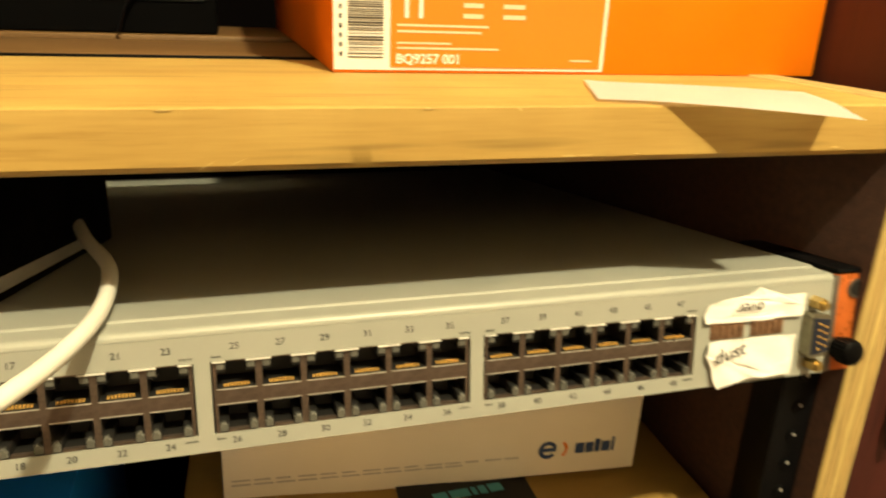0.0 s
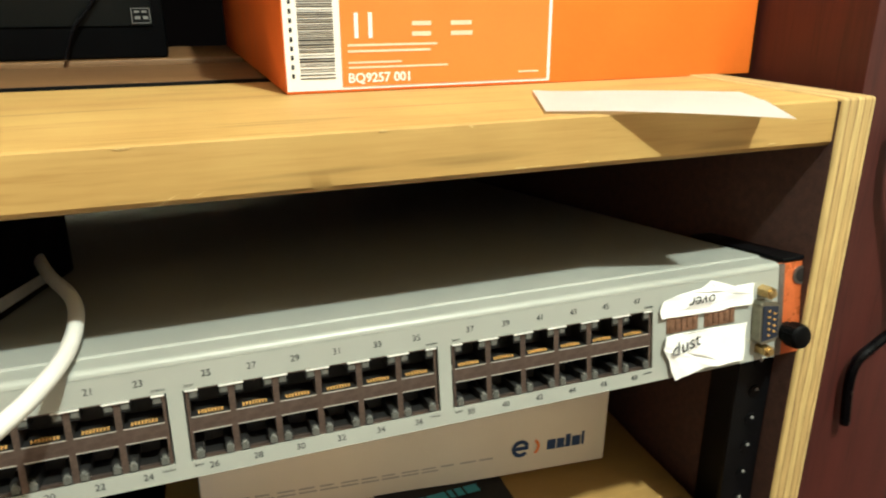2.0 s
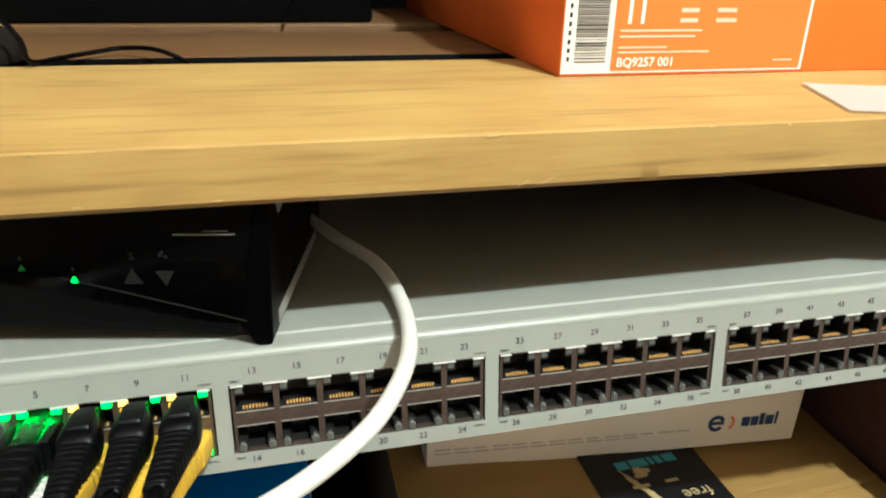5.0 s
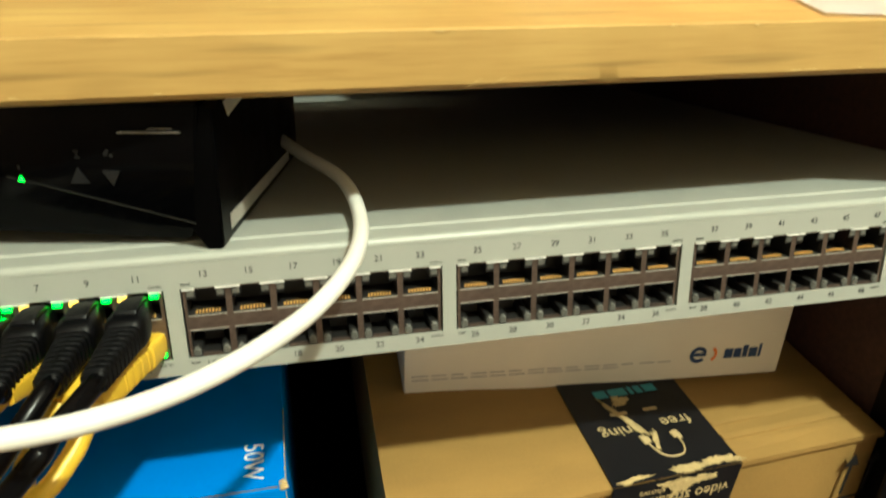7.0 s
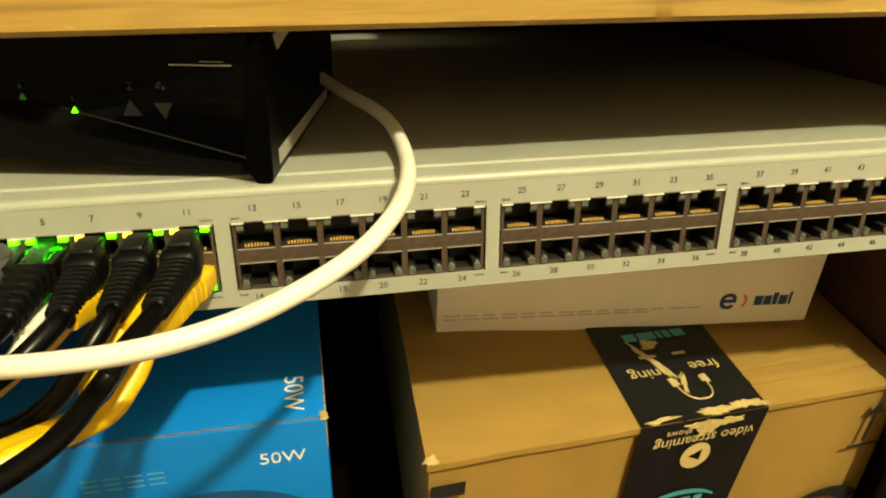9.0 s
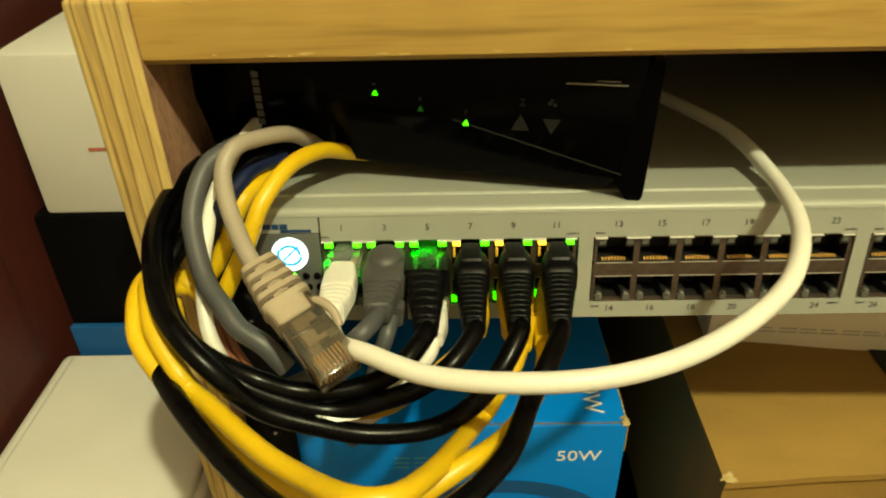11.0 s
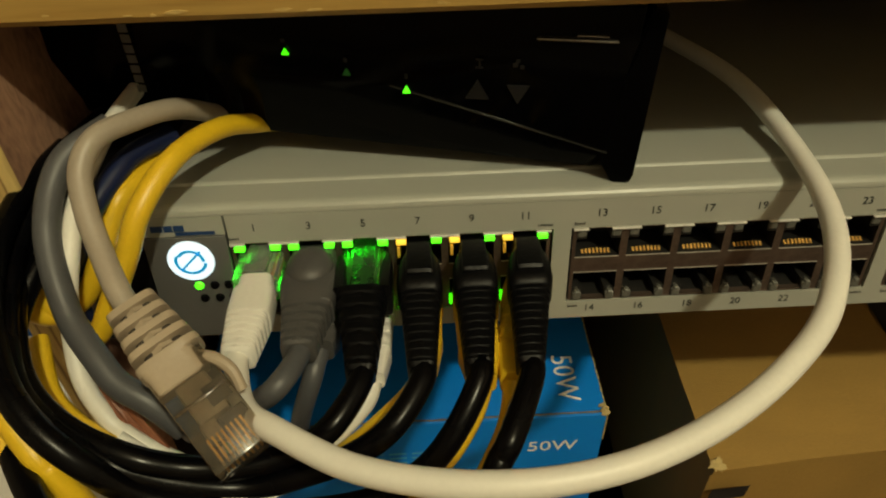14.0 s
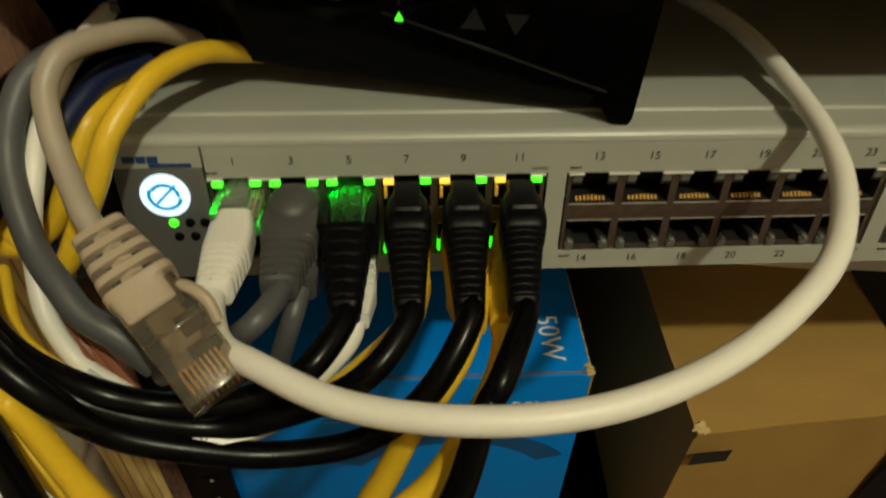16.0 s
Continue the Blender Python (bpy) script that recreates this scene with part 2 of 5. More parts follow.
TAPE_BLACK = material("black_parcel_tape", (0.007, 0.007, 0.009), 0.45, vary=0.3, scale=120, spec=0.25)
TAPE_INK = material("ochre_tape_print", (0.55, 0.42, 0.20), 0.5, vary=0.12)
TAPE_BLUE = material("pale_blue_tape_print", (0.05, 0.30, 0.38), 0.5, vary=0.12)
BLUE_BOX = material("cyan_blue_carton", (0.001, 0.185, 0.68), 0.36, vary=0.08, scale=25, grain=0.1, coat=0.15)
BLUE_DARK = material("dark_blue_print", (0.01, 0.08, 0.25), 0.4, vary=0.1)
LOGO_ORANGE = material("orange_print", (0.85, 0.24, 0.03), 0.5, vary=0.06)
CABLE_WHITE = material("white_cable_jacket", (0.74, 0.72, 0.66), 0.4, vary=0.06, scale=60, grain=0.1)
CABLE_GREY = material("dark_grey_cable_jacket", (0.075, 0.076, 0.082), 0.45, vary=0.12, scale=60, grain=0.1)
CABLE_BEIGE = material("beige_grey_cable_jacket", (0.34, 0.29, 0.23), 0.45, vary=0.1, scale=60, grain=0.1)
CABLE_YELLOW = material("yellow_cable_jacket", (0.70, 0.45, 0.012), 0.38, vary=0.10, scale=60, grain=0.1)
CABLE_BLACK = material("black_cable_jacket", (0.0014, 0.0014, 0.0020), 0.26, vary=0.3, scale=60, grain=0.05, spec=0.16)
CABLE_BLUE = material("navy_cable_jacket", (0.003, 0.009, 0.048), 0.4, vary=0.15, scale=60)
CABLE_COPPER = material("reddish_brown_cable_jacket", (0.24, 0.085, 0.04), 0.4, vary=0.15, scale=60)
BOOT_BLACK = material("black_rubber_boot", (0.0022, 0.0022, 0.0028), 0.40, vary=0.2, scale=200, grain=0.2, spec=0.15)
BOOT_GREY = material("grey_rubber_boot", (0.062, 0.060, 0.060), 0.5, vary=0.1, scale=200, grain=0.2)
BOOT_WHITE = material("white_rubber_boot", (0.72, 0.70, 0.65), 0.42, vary=0.06, grain=0.1)
BOOT_BEIGE = material("beige_rubber_boot", (0.36, 0.29, 0.21), 0.5, vary=0.1, grain=0.2)
BOOT_YELLOW = material("yellow_rubber_boot", (0.68, 0.43, 0.012), 0.42, vary=0.08, grain=0.1)
CLEAR_DIM = material("smoky_clear_plug_plastic", (0.60, 0.52, 0.39), 0.09, vary=0.4, scale=170, alpha_glass=0.92)
# the LED's green light is painted into this clear plastic
CLEAR_GREEN_LIT = material("led_green_tinted_plug", (0.16, 0.42, 0.13), 0.25, vary=0.4, scale=70, alpha_glass=0.95)
CLEAR = material("clear_plug_plastic", (0.70, 0.70, 0.66), 0.16, vary=0.1, alpha_glass=0.88)
GLASS_DARK = material("dark_screen_glass", (0.005, 0.006, 0.006), 0.3, vary=0.3, scale=12, spec=0.2)
WHITE_PLASTIC = material("white_appliance_plastic", (0.62, 0.60, 0.56), 0.42, vary=0.05, scale=30, grain=0.1)
GREY_PLASTIC = material("warm_grey_plastic", (0.012, 0.009, 0.007), 0.85, vary=0.5, scale=260, grain=0.5, spec=0.15)
BRASS = material("tarnished_brass", (0.50, 0.36, 0.14), 0.35, metal=0.9, vary=0.3, scale=300)

# ---- building helpers ----


def box(bm, x0, x1, y0, y1, z0, z1, bevel=0.0, mat=0, seg=2):
    made = bmesh.ops.create_cube(bm, size=1)
    vs = made["verts"]
    for v in vs:
        v.co = ((x0 + x1) / 2 + v.co.x * (x1 - x0), (y0 + y1) / 2 + v.co.y * (y1 - y0), (z0 + z1) / 2 + v.co.z * (z1 - z0))
    faces = {f for v in vs for f in v.link_faces}
    for f in faces:
        f.material_index = mat
    if bevel:
        edges = {e for v in vs for e in v.link_edges}
        r = bmesh.ops.bevel(bm, geom=list(edges), offset=bevel, segments=seg, affect="EDGES", profile=0.5)
        for f in r["faces"]:
            f.material_index = mat
    return vs


def cyl(bm, a, b, r, r2=None, n=16, mat=0, caps=True):
    """A round bar or cone from a to b."""
    a, b = Vector(a), Vector(b)
    d = b - a
    m = Matrix.Translation((a + b) / 2) @ d.to_track_quat("Z", "Y").to_matrix().to_4x4()
    made = bmesh.ops.create_cone(bm, cap_ends=caps, segments=n, radius1=r, radius2=r if r2 is None else r2, depth=d.length, matrix=m)
    for f in {f for v in made["verts"] for f in v.link_faces}:
        f.material_index = mat
    return made["verts"]


def poly(bm, pts, mat=0):
    f = bm.faces.new([bm.verts.new(p) for p in pts])
    f.material_index = mat
    return f


def prism(bm, outline, thick, place, mat=0):
    """A flat outline (x, y) given thickness along z, set at the matrix place."""
    lo = [bm.verts.new(place @ Vector((x, y, 0))) for x, y in outline]
    hi = [bm.verts.new(place @ Vector((x, y, thick))) for x, y in outline]
    made = [bm.faces.new(hi), bm.faces.new(lo[::-1])]
    n = len(lo)
    for i in range(n):
        made.append(bm.faces.new((lo[i], lo[(i + 1) % n], hi[(i + 1) % n], hi[i])))
    for f in made:
        f.material_index = mat
    return made


def mesh_of(name, bm, mats, smooth=True):
    data = bpy.data.meshes.new(name)
    bmesh.ops.recalc_face_normals(bm, faces=bm.faces)
    bm.to_mesh(data)
    bm.free()
    for m in mats if isinstance(mats, (list, tuple)) else [mats]:
        data.materials.append(m)
    if smooth:
        data.polygons.foreach_set("use_smooth", [True] * len(data.polygons))
        data.set_sharp_from_angle(angle=radians(32))
    return data


def part(name, bm, mats, parent=None, label="", at=None, smooth=True):
    """Links a bmesh as one mesh object under a thing or a part."""
    ob = new(name, mesh_of(name, bm, mats, smooth))
    if parent:
        ob.parent = parent
    if at is not None:
        ob.matrix_basis = at
    return tagged(ob, label)


def shared(name, data, parent, at):
    ob = new(name, data)
    ob.parent = parent
    ob.matrix_basis = at
    return ob


def empty(name, m, label, category, group="", kind=""):
    ob = new(name)
    ob.empty_display_size = 0.02
    ob.matrix_basis = m
    return tagged(ob, label, category, group, kind)


def writing(name, text, size, mat, parent, at, align="CENTER", thick=0.00006, shear=0.0, width=1.0, bold=0.0):
    """Printed characters as a very thin mesh; the print lies in the matrix's x-y plane."""
    cu = bpy.data.curves.new(name, "FONT")
    cu.body, cu.size, cu.align_x, cu.align_y = text, size, align, "CENTER"
    cu.extrude, cu.resolution_u, cu.shear, cu.offset = thick, 3, shear, bold
    tmp = bpy.data.objects.new(name, cu)
    data = bpy.data.meshes.new_from_object(tmp)
    bpy.data.objects.remove(tmp)
    data.transform(Matrix.Diagonal((width, 1, 1, 1)))
    data.materials.clear()
    data.materials.append(mat)
    ob = new(name, data)
    ob.parent = parent
    ob.matrix_basis = at
    return ob


def bars(name, rects, mat, parent, at, thick=0.0001, label=""):
    """Print as small plain rectangles (x, y, width, height) in the matrix's x-y plane."""
    bm = bmesh.new()
    for x, y, w, h in rects:
        box(bm, x, x + w, y, y + h, 0, thick)
    ob = part(name, bm, mat, parent, label, at, smooth=False)
    return tagged(ob, kind="stuff") if len(rects) > 2 else ob


def spline(points, steps=8):
    """A smooth line through the points."""
    p = [Vector(q) for q in points]
    p = [2 * p[0] - p[1]] + p + [2 * p[-1] - p[-2]]
    out = []
    for i in range(1, len(p) - 2):
        a, b, c, d = p[i - 1:i + 3]
        for k in range(steps):
            s = k / steps
            out.append(0.5 * (2 * b + (c - a) * s + (2 * a - 5 * b + 4 * c - d) * s * s + (3 * b - a - 3 * c + d) * s ** 3))
    return out + [p[-2]]


def tube(bm, points, radius, n=12, mat=0, steps=8, taper=None):
    """A round jacket along a smooth line."""
    line = spline(points, steps)
    rings, up = [], None
    for i, p in enumerate(line):
        way = (line[min(i + 1, len(line) - 1)] - line[max(i - 1, 0)]).normalized()
        if up is None:
            up = way.orthogonal().normalized()
        up = (up - way * up.dot(way)).normalized()
        side = way.cross(up)
        r = radius * (taper(i / (len(line) - 1)) if taper else 1)
        rings.append([bm.verts.new(p + r * (math.cos(2 * math.pi * k / n) * up + math.sin(2 * math.pi * k / n) * side)) for k in range(n)])
    for a, b in zip(rings, rings[1:]):
        for k in range(n):
            bm.faces.new((a[k], a[(k + 1) % n], b[(k + 1) % n], b[k])).material_index = mat
    bm.faces.new(rings[0][::-1]).material_index = mat
    bm.faces.new(rings[-1]).material_index = mat




# ---- room ----
# unseen room shell, added so that it bounces lamp light back as fill
def wall(name, x0, x1, y0, y1, z0, z1, mat, label):
    bm = bmesh.new()
    box(bm, x0, x1, y0, y1, z0, z1)
    ob = part(name, bm, mat, smooth=False)
    return tagged(ob, label, "wall", kind="structure")


wall("wall_back", -1.9, 1.9, 0.72, 0.80, -0.9, 1.75, PLASTER, "added plaster wall behind the desk, bounces fill light")
wall("wall_left", -1.98, -1.9, -2.4, 0.80, -0.9, 1.75, PLASTER, "added unseen plaster side wall, bounces fill light")
wall("wall_right", 1.9, 1.98, -2.4, 0.80, -0.9, 1.75, PLASTER, "added unseen plaster side wall, bounces fill light")
wall("wall_front", -1.98, 1.98, -2.48, -2.4, -0.9, 1.75, PLASTER, "added unseen plaster wall across the room, bounces fill light")
tagged(wall("floor", -1.98, 1.98, -2.48, 0.80, -0.96, -0.9, CHIPBOARD, "added unseen brown floor"), category="floor")
tagged(wall("ceiling", -1.98, 1.98, -2.48, 0.80, 1.75, 1.8, PLASTER, "added unseen plaster ceiling, bounces fill light"), category="ceiling")

# dark desk hutch round the plywood rack
hutch = empty("desk_hutch", pose(0, 0, 0), "dark mahogany veneered desk hutch round the rack", "desk")
# near-black colour stands in for shade on the back and bottom boards
SHADE_BLACK = material("shade_black_board", (0.0022, 0.0014, 0.0014), 0.9, spec=0.03, vary=0.3, scale=20)
for nm, dims in (("side_panel", (0.293, 0.40, 0.027, 0.68, -0.9, 0.62)), ("side_panel", (-0.365, -0.345, 0.0, 0.68, -0.9, 0.62)),
                 ("back_panel", (-0.345, 0.293, 0.66, 0.68, -0.258, 0.62)), ("desktop", (-0.345, 0.293, 0.02, 0.66, -0.258, -0.240)),
                 ("top_panel", (-0.365, 0.40, 0.16, 0.68, 0.62, 0.64))):
    bm = bmesh.new()
    box(bm, *dims, bevel=0.0015)
    part(nm, bm, SHADE_BLACK if nm == "back_panel" else MAHOGANY, hutch)

# plywood rack
rack = empty("plywood_rack", pose(0, 0, -0.24), "home-made pine plywood rack with raw ply edges", "rack")


def board(name, x0, x1, y0, y1, z0, z1, mats, edge_axis=None, bevel=0.0015):
    bm = bmesh.new()
    box(bm, x0, x1, y0, y1, z0, z1, bevel, seg=3)
    if len(mats) > 1:
        for f in bm.faces:
            c = f.calc_center_median()
            if c.y < y0 + bevel * 1.2 or c.z > z1 - bevel * 1.2:
                f.material_index = 1
    ob = part(name, bm, list(mats), rack)
    ob.location = (0, 0, 0.24)
    return ob


# front plank, its sawn front arris a little chipped
bm = bmesh.new()
rings = []
for k in range(241):
    px = -0.219 + 0.471 * k / 240
    chip = 0.00022 * max(0.0, noise.noise(Vector((px * 55, 2.0, 0.0))) - 0.12) + 0.00035 * max(0.0, noise.noise(Vector((px * 400, 5.0, 0.0))))
    low = 0.00025 * max(0.0, noise.noise(Vector((px * 70, 9.0, 0.0))) - 0.1)
    wave = 0.00025 * noise.noise(Vector((px * 30, 0.0, 4.0)))
    section = [(0.1455, 0.0965), (0.1455, 0.1152), (0.0044, 0.1152), (0.0036 + chip * 1.6, 0.1150 - chip * 0.3), (0.0031 + chip, 0.1146 - chip), (0.0029 + wave, 0.1120), (0.0029 + wave, 0.1040), (0.0029 + wave, 0.0988), (0.0040 + low, 0.0973 + low), (0.0060, 0.0965)]
    rings.append([bm.verts.new((px, py, pz)) for py, pz in section])
for a, b in zip(rings, rings[1:]):
    for k in range(len(a)):
        bm.faces.new((a[k], b[k], b[(k + 1) % len(a)], a[(k + 1) % len(a)]))
bm.faces.new(rings[0])
bm.faces.new(rings[-1][::-1])
part("shelf_board", bm, PINE, rack).location = (0, 0, 0.24)
PALE_WOOD = material("pale_splintered_wood", (0.58, 0.405, 0.14), 0.7, vary=0.25, scale=400, grain=0.4)
nick = random.Random(11)
for k in range(20):
    px, low = nick.uniform(-0.21, 0.245), k % 3 > 0
    pz = 0.0990 + nick.uniform(0, 0.0010) if low else 0.1140 + nick.uniform(0, 0.0006)
    wide, tall = nick.uniform(0.0006, 0.0030), nick.uniform(0.0002, 0.0005)
    bm = bmesh.new()
    ring = [(wide * math.cos(2 * math.pi * a / 9) * nick.uniform(0.6, 1), tall * math.sin(2 * math.pi * a / 9) * nick.uniform(0.5, 1)) for a in range(9)]
    prism(bm, ring, 0.00022, pose(px, 0.0030, pz + 0.24, 90, nick.uniform(-4, 4), 0))
    part("edge_nick", bm, PALE_WOOD, rack)
for px, pz, lean in ((0.0060, 0.0990, 26), (0.0140, 0.0996, 24)):
    bm = bmesh.new()
    prism(bm, [(-0.0030, -0.00008), (0.0, -0.00016), (0.0030, 0.0), (0.0005, 0.00014)], 0.00022, pose(px, 0.0030, pz + 0.24, 90, -lean, 0))
    part("scratch", bm, PALE_WOOD, rack)
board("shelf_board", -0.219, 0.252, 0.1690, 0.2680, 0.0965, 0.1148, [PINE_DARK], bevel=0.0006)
# black strip paints the shade on the rear board's front edge
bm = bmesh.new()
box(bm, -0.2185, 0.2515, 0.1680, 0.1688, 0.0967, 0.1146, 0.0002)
part("shade_band", bm, MATT_BLACK, rack, "black strip painting the board edge's shade").location = (0, 0, 0.24)
# unseen batten, added to stop lamp light falling through the gap
board("light_stop_batten", -0.2185, 0.2515, 0.1400, 0.1760, 0.0840, 0.0963, [PINE_DARK], bevel=0.0006)
# left inner face coloured lighter than the right one, as the light falls
board("side_board", -0.236, -0.219, 0.0, 0.44, -0.24, 0.1160, [ROUGH_BOARD, PLY_L])
board("side_board", 0.252, 0.269, 0.0, 0.44, -0.24, 0.1160, [CHIPBOARD, PLY_R])
board("bottom_board", -0.219, 0.252, 0.003, 0.44, -0.24, -0.222, [SHADE_BLACK])
# black filler paints the darkness of the open gap between the boards
board("gap_shade_strip", -0.219, 0.252, 0.1356, 0.1566, 0.0965, 0.1100, [BLACK_STEEL], bevel=0.0003)
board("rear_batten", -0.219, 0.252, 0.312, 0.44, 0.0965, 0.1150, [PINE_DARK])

# ---- network switch ----
TILT = pose(0, 0, 0, -7.5, 0, 0)    # its unsupported back hangs a little
PITCH, GAP = 0.01397, 0.0060


def port_x(n):
    c = (n - 1) // 2
    return (c - 11.5) * PITCH + (c // 6 - 1.5) * GAP


switch = empty("network_switch", TILT, "pale grey-green 48-port rack network switch with lit plugs", "network switch")

bm = bmesh.new()
# shell behind the face: top, sides, bottom and back of folded sheet
box(bm, -0.1985, 0.2395, 0.0016, 0.405, 0.0462, 0.0474, 0.0005)
box(bm, -0.1985, 0.2395, 0.0016, 0.405, 0.0070, 0.0082, 0.0004)
box(bm, -0.1985, -0.1973, 0.0016, 0.405, 0.0082, 0.0462)
box(bm, 0.2383, 0.2395, 0.0016, 0.405, 0.0082, 0.0462)
box(bm, -0.1973, 0.2383, 0.4038, 0.405, 0.0082, 0.0462)
part("chassis", bm, STEEL_PAINT, switch)
# folded cover with its stepped front edge
bm = bmesh.new()
section = [(0.405, 0.0492), (0.0122, 0.0492), (0.0116, 0.0490), (0.0111, 0.0485), (0.0024, 0.0484), (0.0014, 0.0482), (0.0007, 0.0478), (0.0002, 0.0472), (0.0, 0.0464), (0.0, 0.0458), (0.0014, 0.0458), (0.0016, 0.0475), (0.405, 0.0475)]
rows2 = [[bm.verts.new((x, y, z)) for y, z in section] for x in (-0.1985, 0.2395)]
for i in range(len(section)):
    j = (i + 1) % len(section)
    bm.faces.new((rows2[0][i], rows2[0][j], rows2[1][j], rows2[1][i]))
bm.faces.new(rows2[0])
bm.faces.new(rows2[1][::-1])
part("cover", bm, STEEL_PAINT, switch, smooth=False)
# face plate with four openings
bm = bmesh.new()
Z0, Z1, ZA, ZB = 0.0070, 0.0457, 0.0128, 0.0372
spans = [(port_x(12 * g + 1) - PITCH / 2 - 0.0006, port_x(12 * g + 11) + PITCH / 2 + 0.0006) for g in range(4)]
box(bm, -0.1765, 0.2395, 0.0, 0.0014, ZB, Z1)
box(bm, -0.1765, 0.2395, 0.0, 0.0014, Z0, ZA)
for (a, b), (c, d) in zip(spans, spans[1:]):
    box(bm, b, c, 0.0, 0.0014, ZA, ZB)
box(bm, spans[3][1], 0.2395, 0.0, 0.0014, ZA, ZB)
part("face_plate", bm, STEEL_PAINT, switch, smooth=False)
bm = bmesh.new()
box(bm, -0.1985, -0.1771, -0.0004, 0.0014, 0.0070, 0.0400, 0.0004)
badge = part("indicator_panel", bm, BEZEL_DARK, switch, "dark grey panel with a lit round badge")
bm = bmesh.new()
box(bm, -0.1985, -0.1771, 0.0, 0.0014, 0.0402, 0.0457)
part("face_strip", bm, STEEL_PAINT, switch, smooth=False)
bm = bmesh.new()
cyl(bm, (-0.1872, 0.0, 0.0329), (-0.1872, -0.0009, 0.0329), 0.0060, n=40)
part("lit_badge", bm, LOGO_LIGHT, badge, "glowing white round badge")
bm = bmesh.new()
for a0, a1, r in ((150, 350, 0.0041), (-5, 150, 0.0036)):
    for k in range(10):
        t0, t1 = radians(a0 + (a1 - a0) * k / 10), radians(a0 + (a1 - a0) * (k + 1) / 10)
        q = [(-0.1872 + rr * math.cos(tt) * 1.05, -0.0010, 0.0329 + rr * math.sin(tt)) for rr, tt in ((r, t0), (r, t1), (r - 0.0009, t1), (r - 0.0009, t0))]
        poly(bm, q)
poly(bm, [(-0.1903, -0.0010, 0.0304), (-0.1898, -0.0010, 0.0300), (-0.1840, -0.0010, 0.0357), (-0.1844, -0.0010, 0.0362)])
part("badge_sign", bm, LOGO_BLUE, badge)
bars("badge_print", [(-0.1955, 0.0417, 0.0030, 0.0018), (-0.1922, 0.0417, 0.0022, 0.0018), (-0.1897, 0.0417, 0.0026, 0.0018), (-0.1895, 0.0405, 0.0100, 0.0010)], INK_BLUE, switch, pose(0, -0.0001, 0, 90, 0, 0))


def small_led(mat, x, z, w, h, name="led"):
    bm = bmesh.new()
    box(bm, x - w / 2, x + w / 2, -0.0009, 0.0006, z - h / 2, z + h / 2, 0.00008, seg=1)
    return part(name, bm, mat, switch)


for i, x in enumerate((-0.1868, -0.1827, -0.1790)):
    for j, z in enumerate((0.0247, 0.0205)):
        bm = bmesh.new()
        cyl(bm, (x + j * 0.0006, -0.0003, z), (x + j * 0.0006, -0.0010, z), 0.0013, 0.0010, n=16)
        part("status_led", bm, LED_GREEN if (i, j) == (0, 0) else MATT_BLACK, badge)


def jack_meshes(up):
    """One shielded socket; up: the latch notch is above, otherwise below. Housing, contacts, light pipe and spring strip."""
    s = 1 if up else -1
    h, w = 0.00610, PITCH / 2
    # shield front round a T-shaped mouth with a dark inside, one connected shell
    xs = [-w, -0.0060, -0.0032, 0.0032, 0.0060, w]
    zs = [-h, -0.0037, -0.0033, 0.0024, 0.0056, h]
    mouth = {(1, 2), (2, 2), (3, 2), (2, 3)}
    bm = bmesh.new()
    front = {(i, k): bm.verts.new((x, 0.0006, z * s)) for i, x in enumerate(xs) for k, z in enumerate(zs)}
    back = {}

    def deep(i, k):
        if (i, k) not in back:
            back[i, k] = bm.verts.new((xs[i], 0.0125, zs[k] * s))
        return back[i, k]

    for i in range(5):
        for k in range(5):
            c = ((i, k), (i + 1, k), (i + 1, k + 1), (i, k + 1))
            if (i, k) not in mouth:
                bm.faces.new([front[q] for q in c]).material_index = 2 if (k == 1 and 0 < i < 4) else (1 if (i in (1, 3) and k > 2) else 0)
                continue
            bm.faces.new([deep(*q) for q in c]).material_index = 1
            for n, (di, dk) in enumerate(((0, -1), (1, 0), (0, 1), (-1, 0))):
                if (i + di, k + dk) not in mouth:
                    p, q = c[n], c[(n + 1) % 4]
                    bm.faces.new((front[p], front[q], deep(*q), deep(*p))).material_index = 1
    housing = mesh_of("socket", bm, [SHIELD, CAVITY, CHROME], smooth=False)

    def b(x0, x1, y0, y1, za, zb, mat, bev=0.0):
        za, zb = sorted((za * s, zb * s))
        box(bm, x0, x1, y0, y1, za, zb, bev, mat, 1)

    # eight contacts rising to the back
    bm = bmesh.new()
    for k in range(8):
        x = (k - 3.5) * 0.00102
        drop = 0.00028 * abs(k - 3.5) / 3.5
        pts = [(x - 0.00027, 0.0021, -(0.0029 + drop) * s), (x + 0.00027, 0.0021, -(0.0029 + drop) * s), (x + 0.00027, 0.0032, -(0.0023 + drop) * s), (x - 0.00027, 0.0032, -(0.0023 + drop) * s)]
        low = [(px, py, pz - 0.0005 * s) for px, py, pz in pts]
        v = [bm.verts.new(q) for q in pts + low]
        for q in ((0, 1, 2, 3), (7, 6, 5, 4), (0, 4, 5, 1), (0, 3, 7, 4), (1, 5, 6, 2), (3, 2, 6, 7)):
            bm.faces.new([v[i] for i in q])
    contacts = mesh_of("contact_comb", bm, GOLD, smooth=False)
    bm = bmesh.new()
    b(-0.0012, 0.0012, 0.0002 if up else -0.0003, 0.0050, 0.0031, 0.0055, 0, 0.0003)
    if not up:
        b(-0.0007, 0.0007, -0.0007, 0.0020, 0.0024, 0.0036, 0, 0.0002)
    pipe = mesh_of("light_pipe", bm, PIPE)
    bm = bmesh.new()
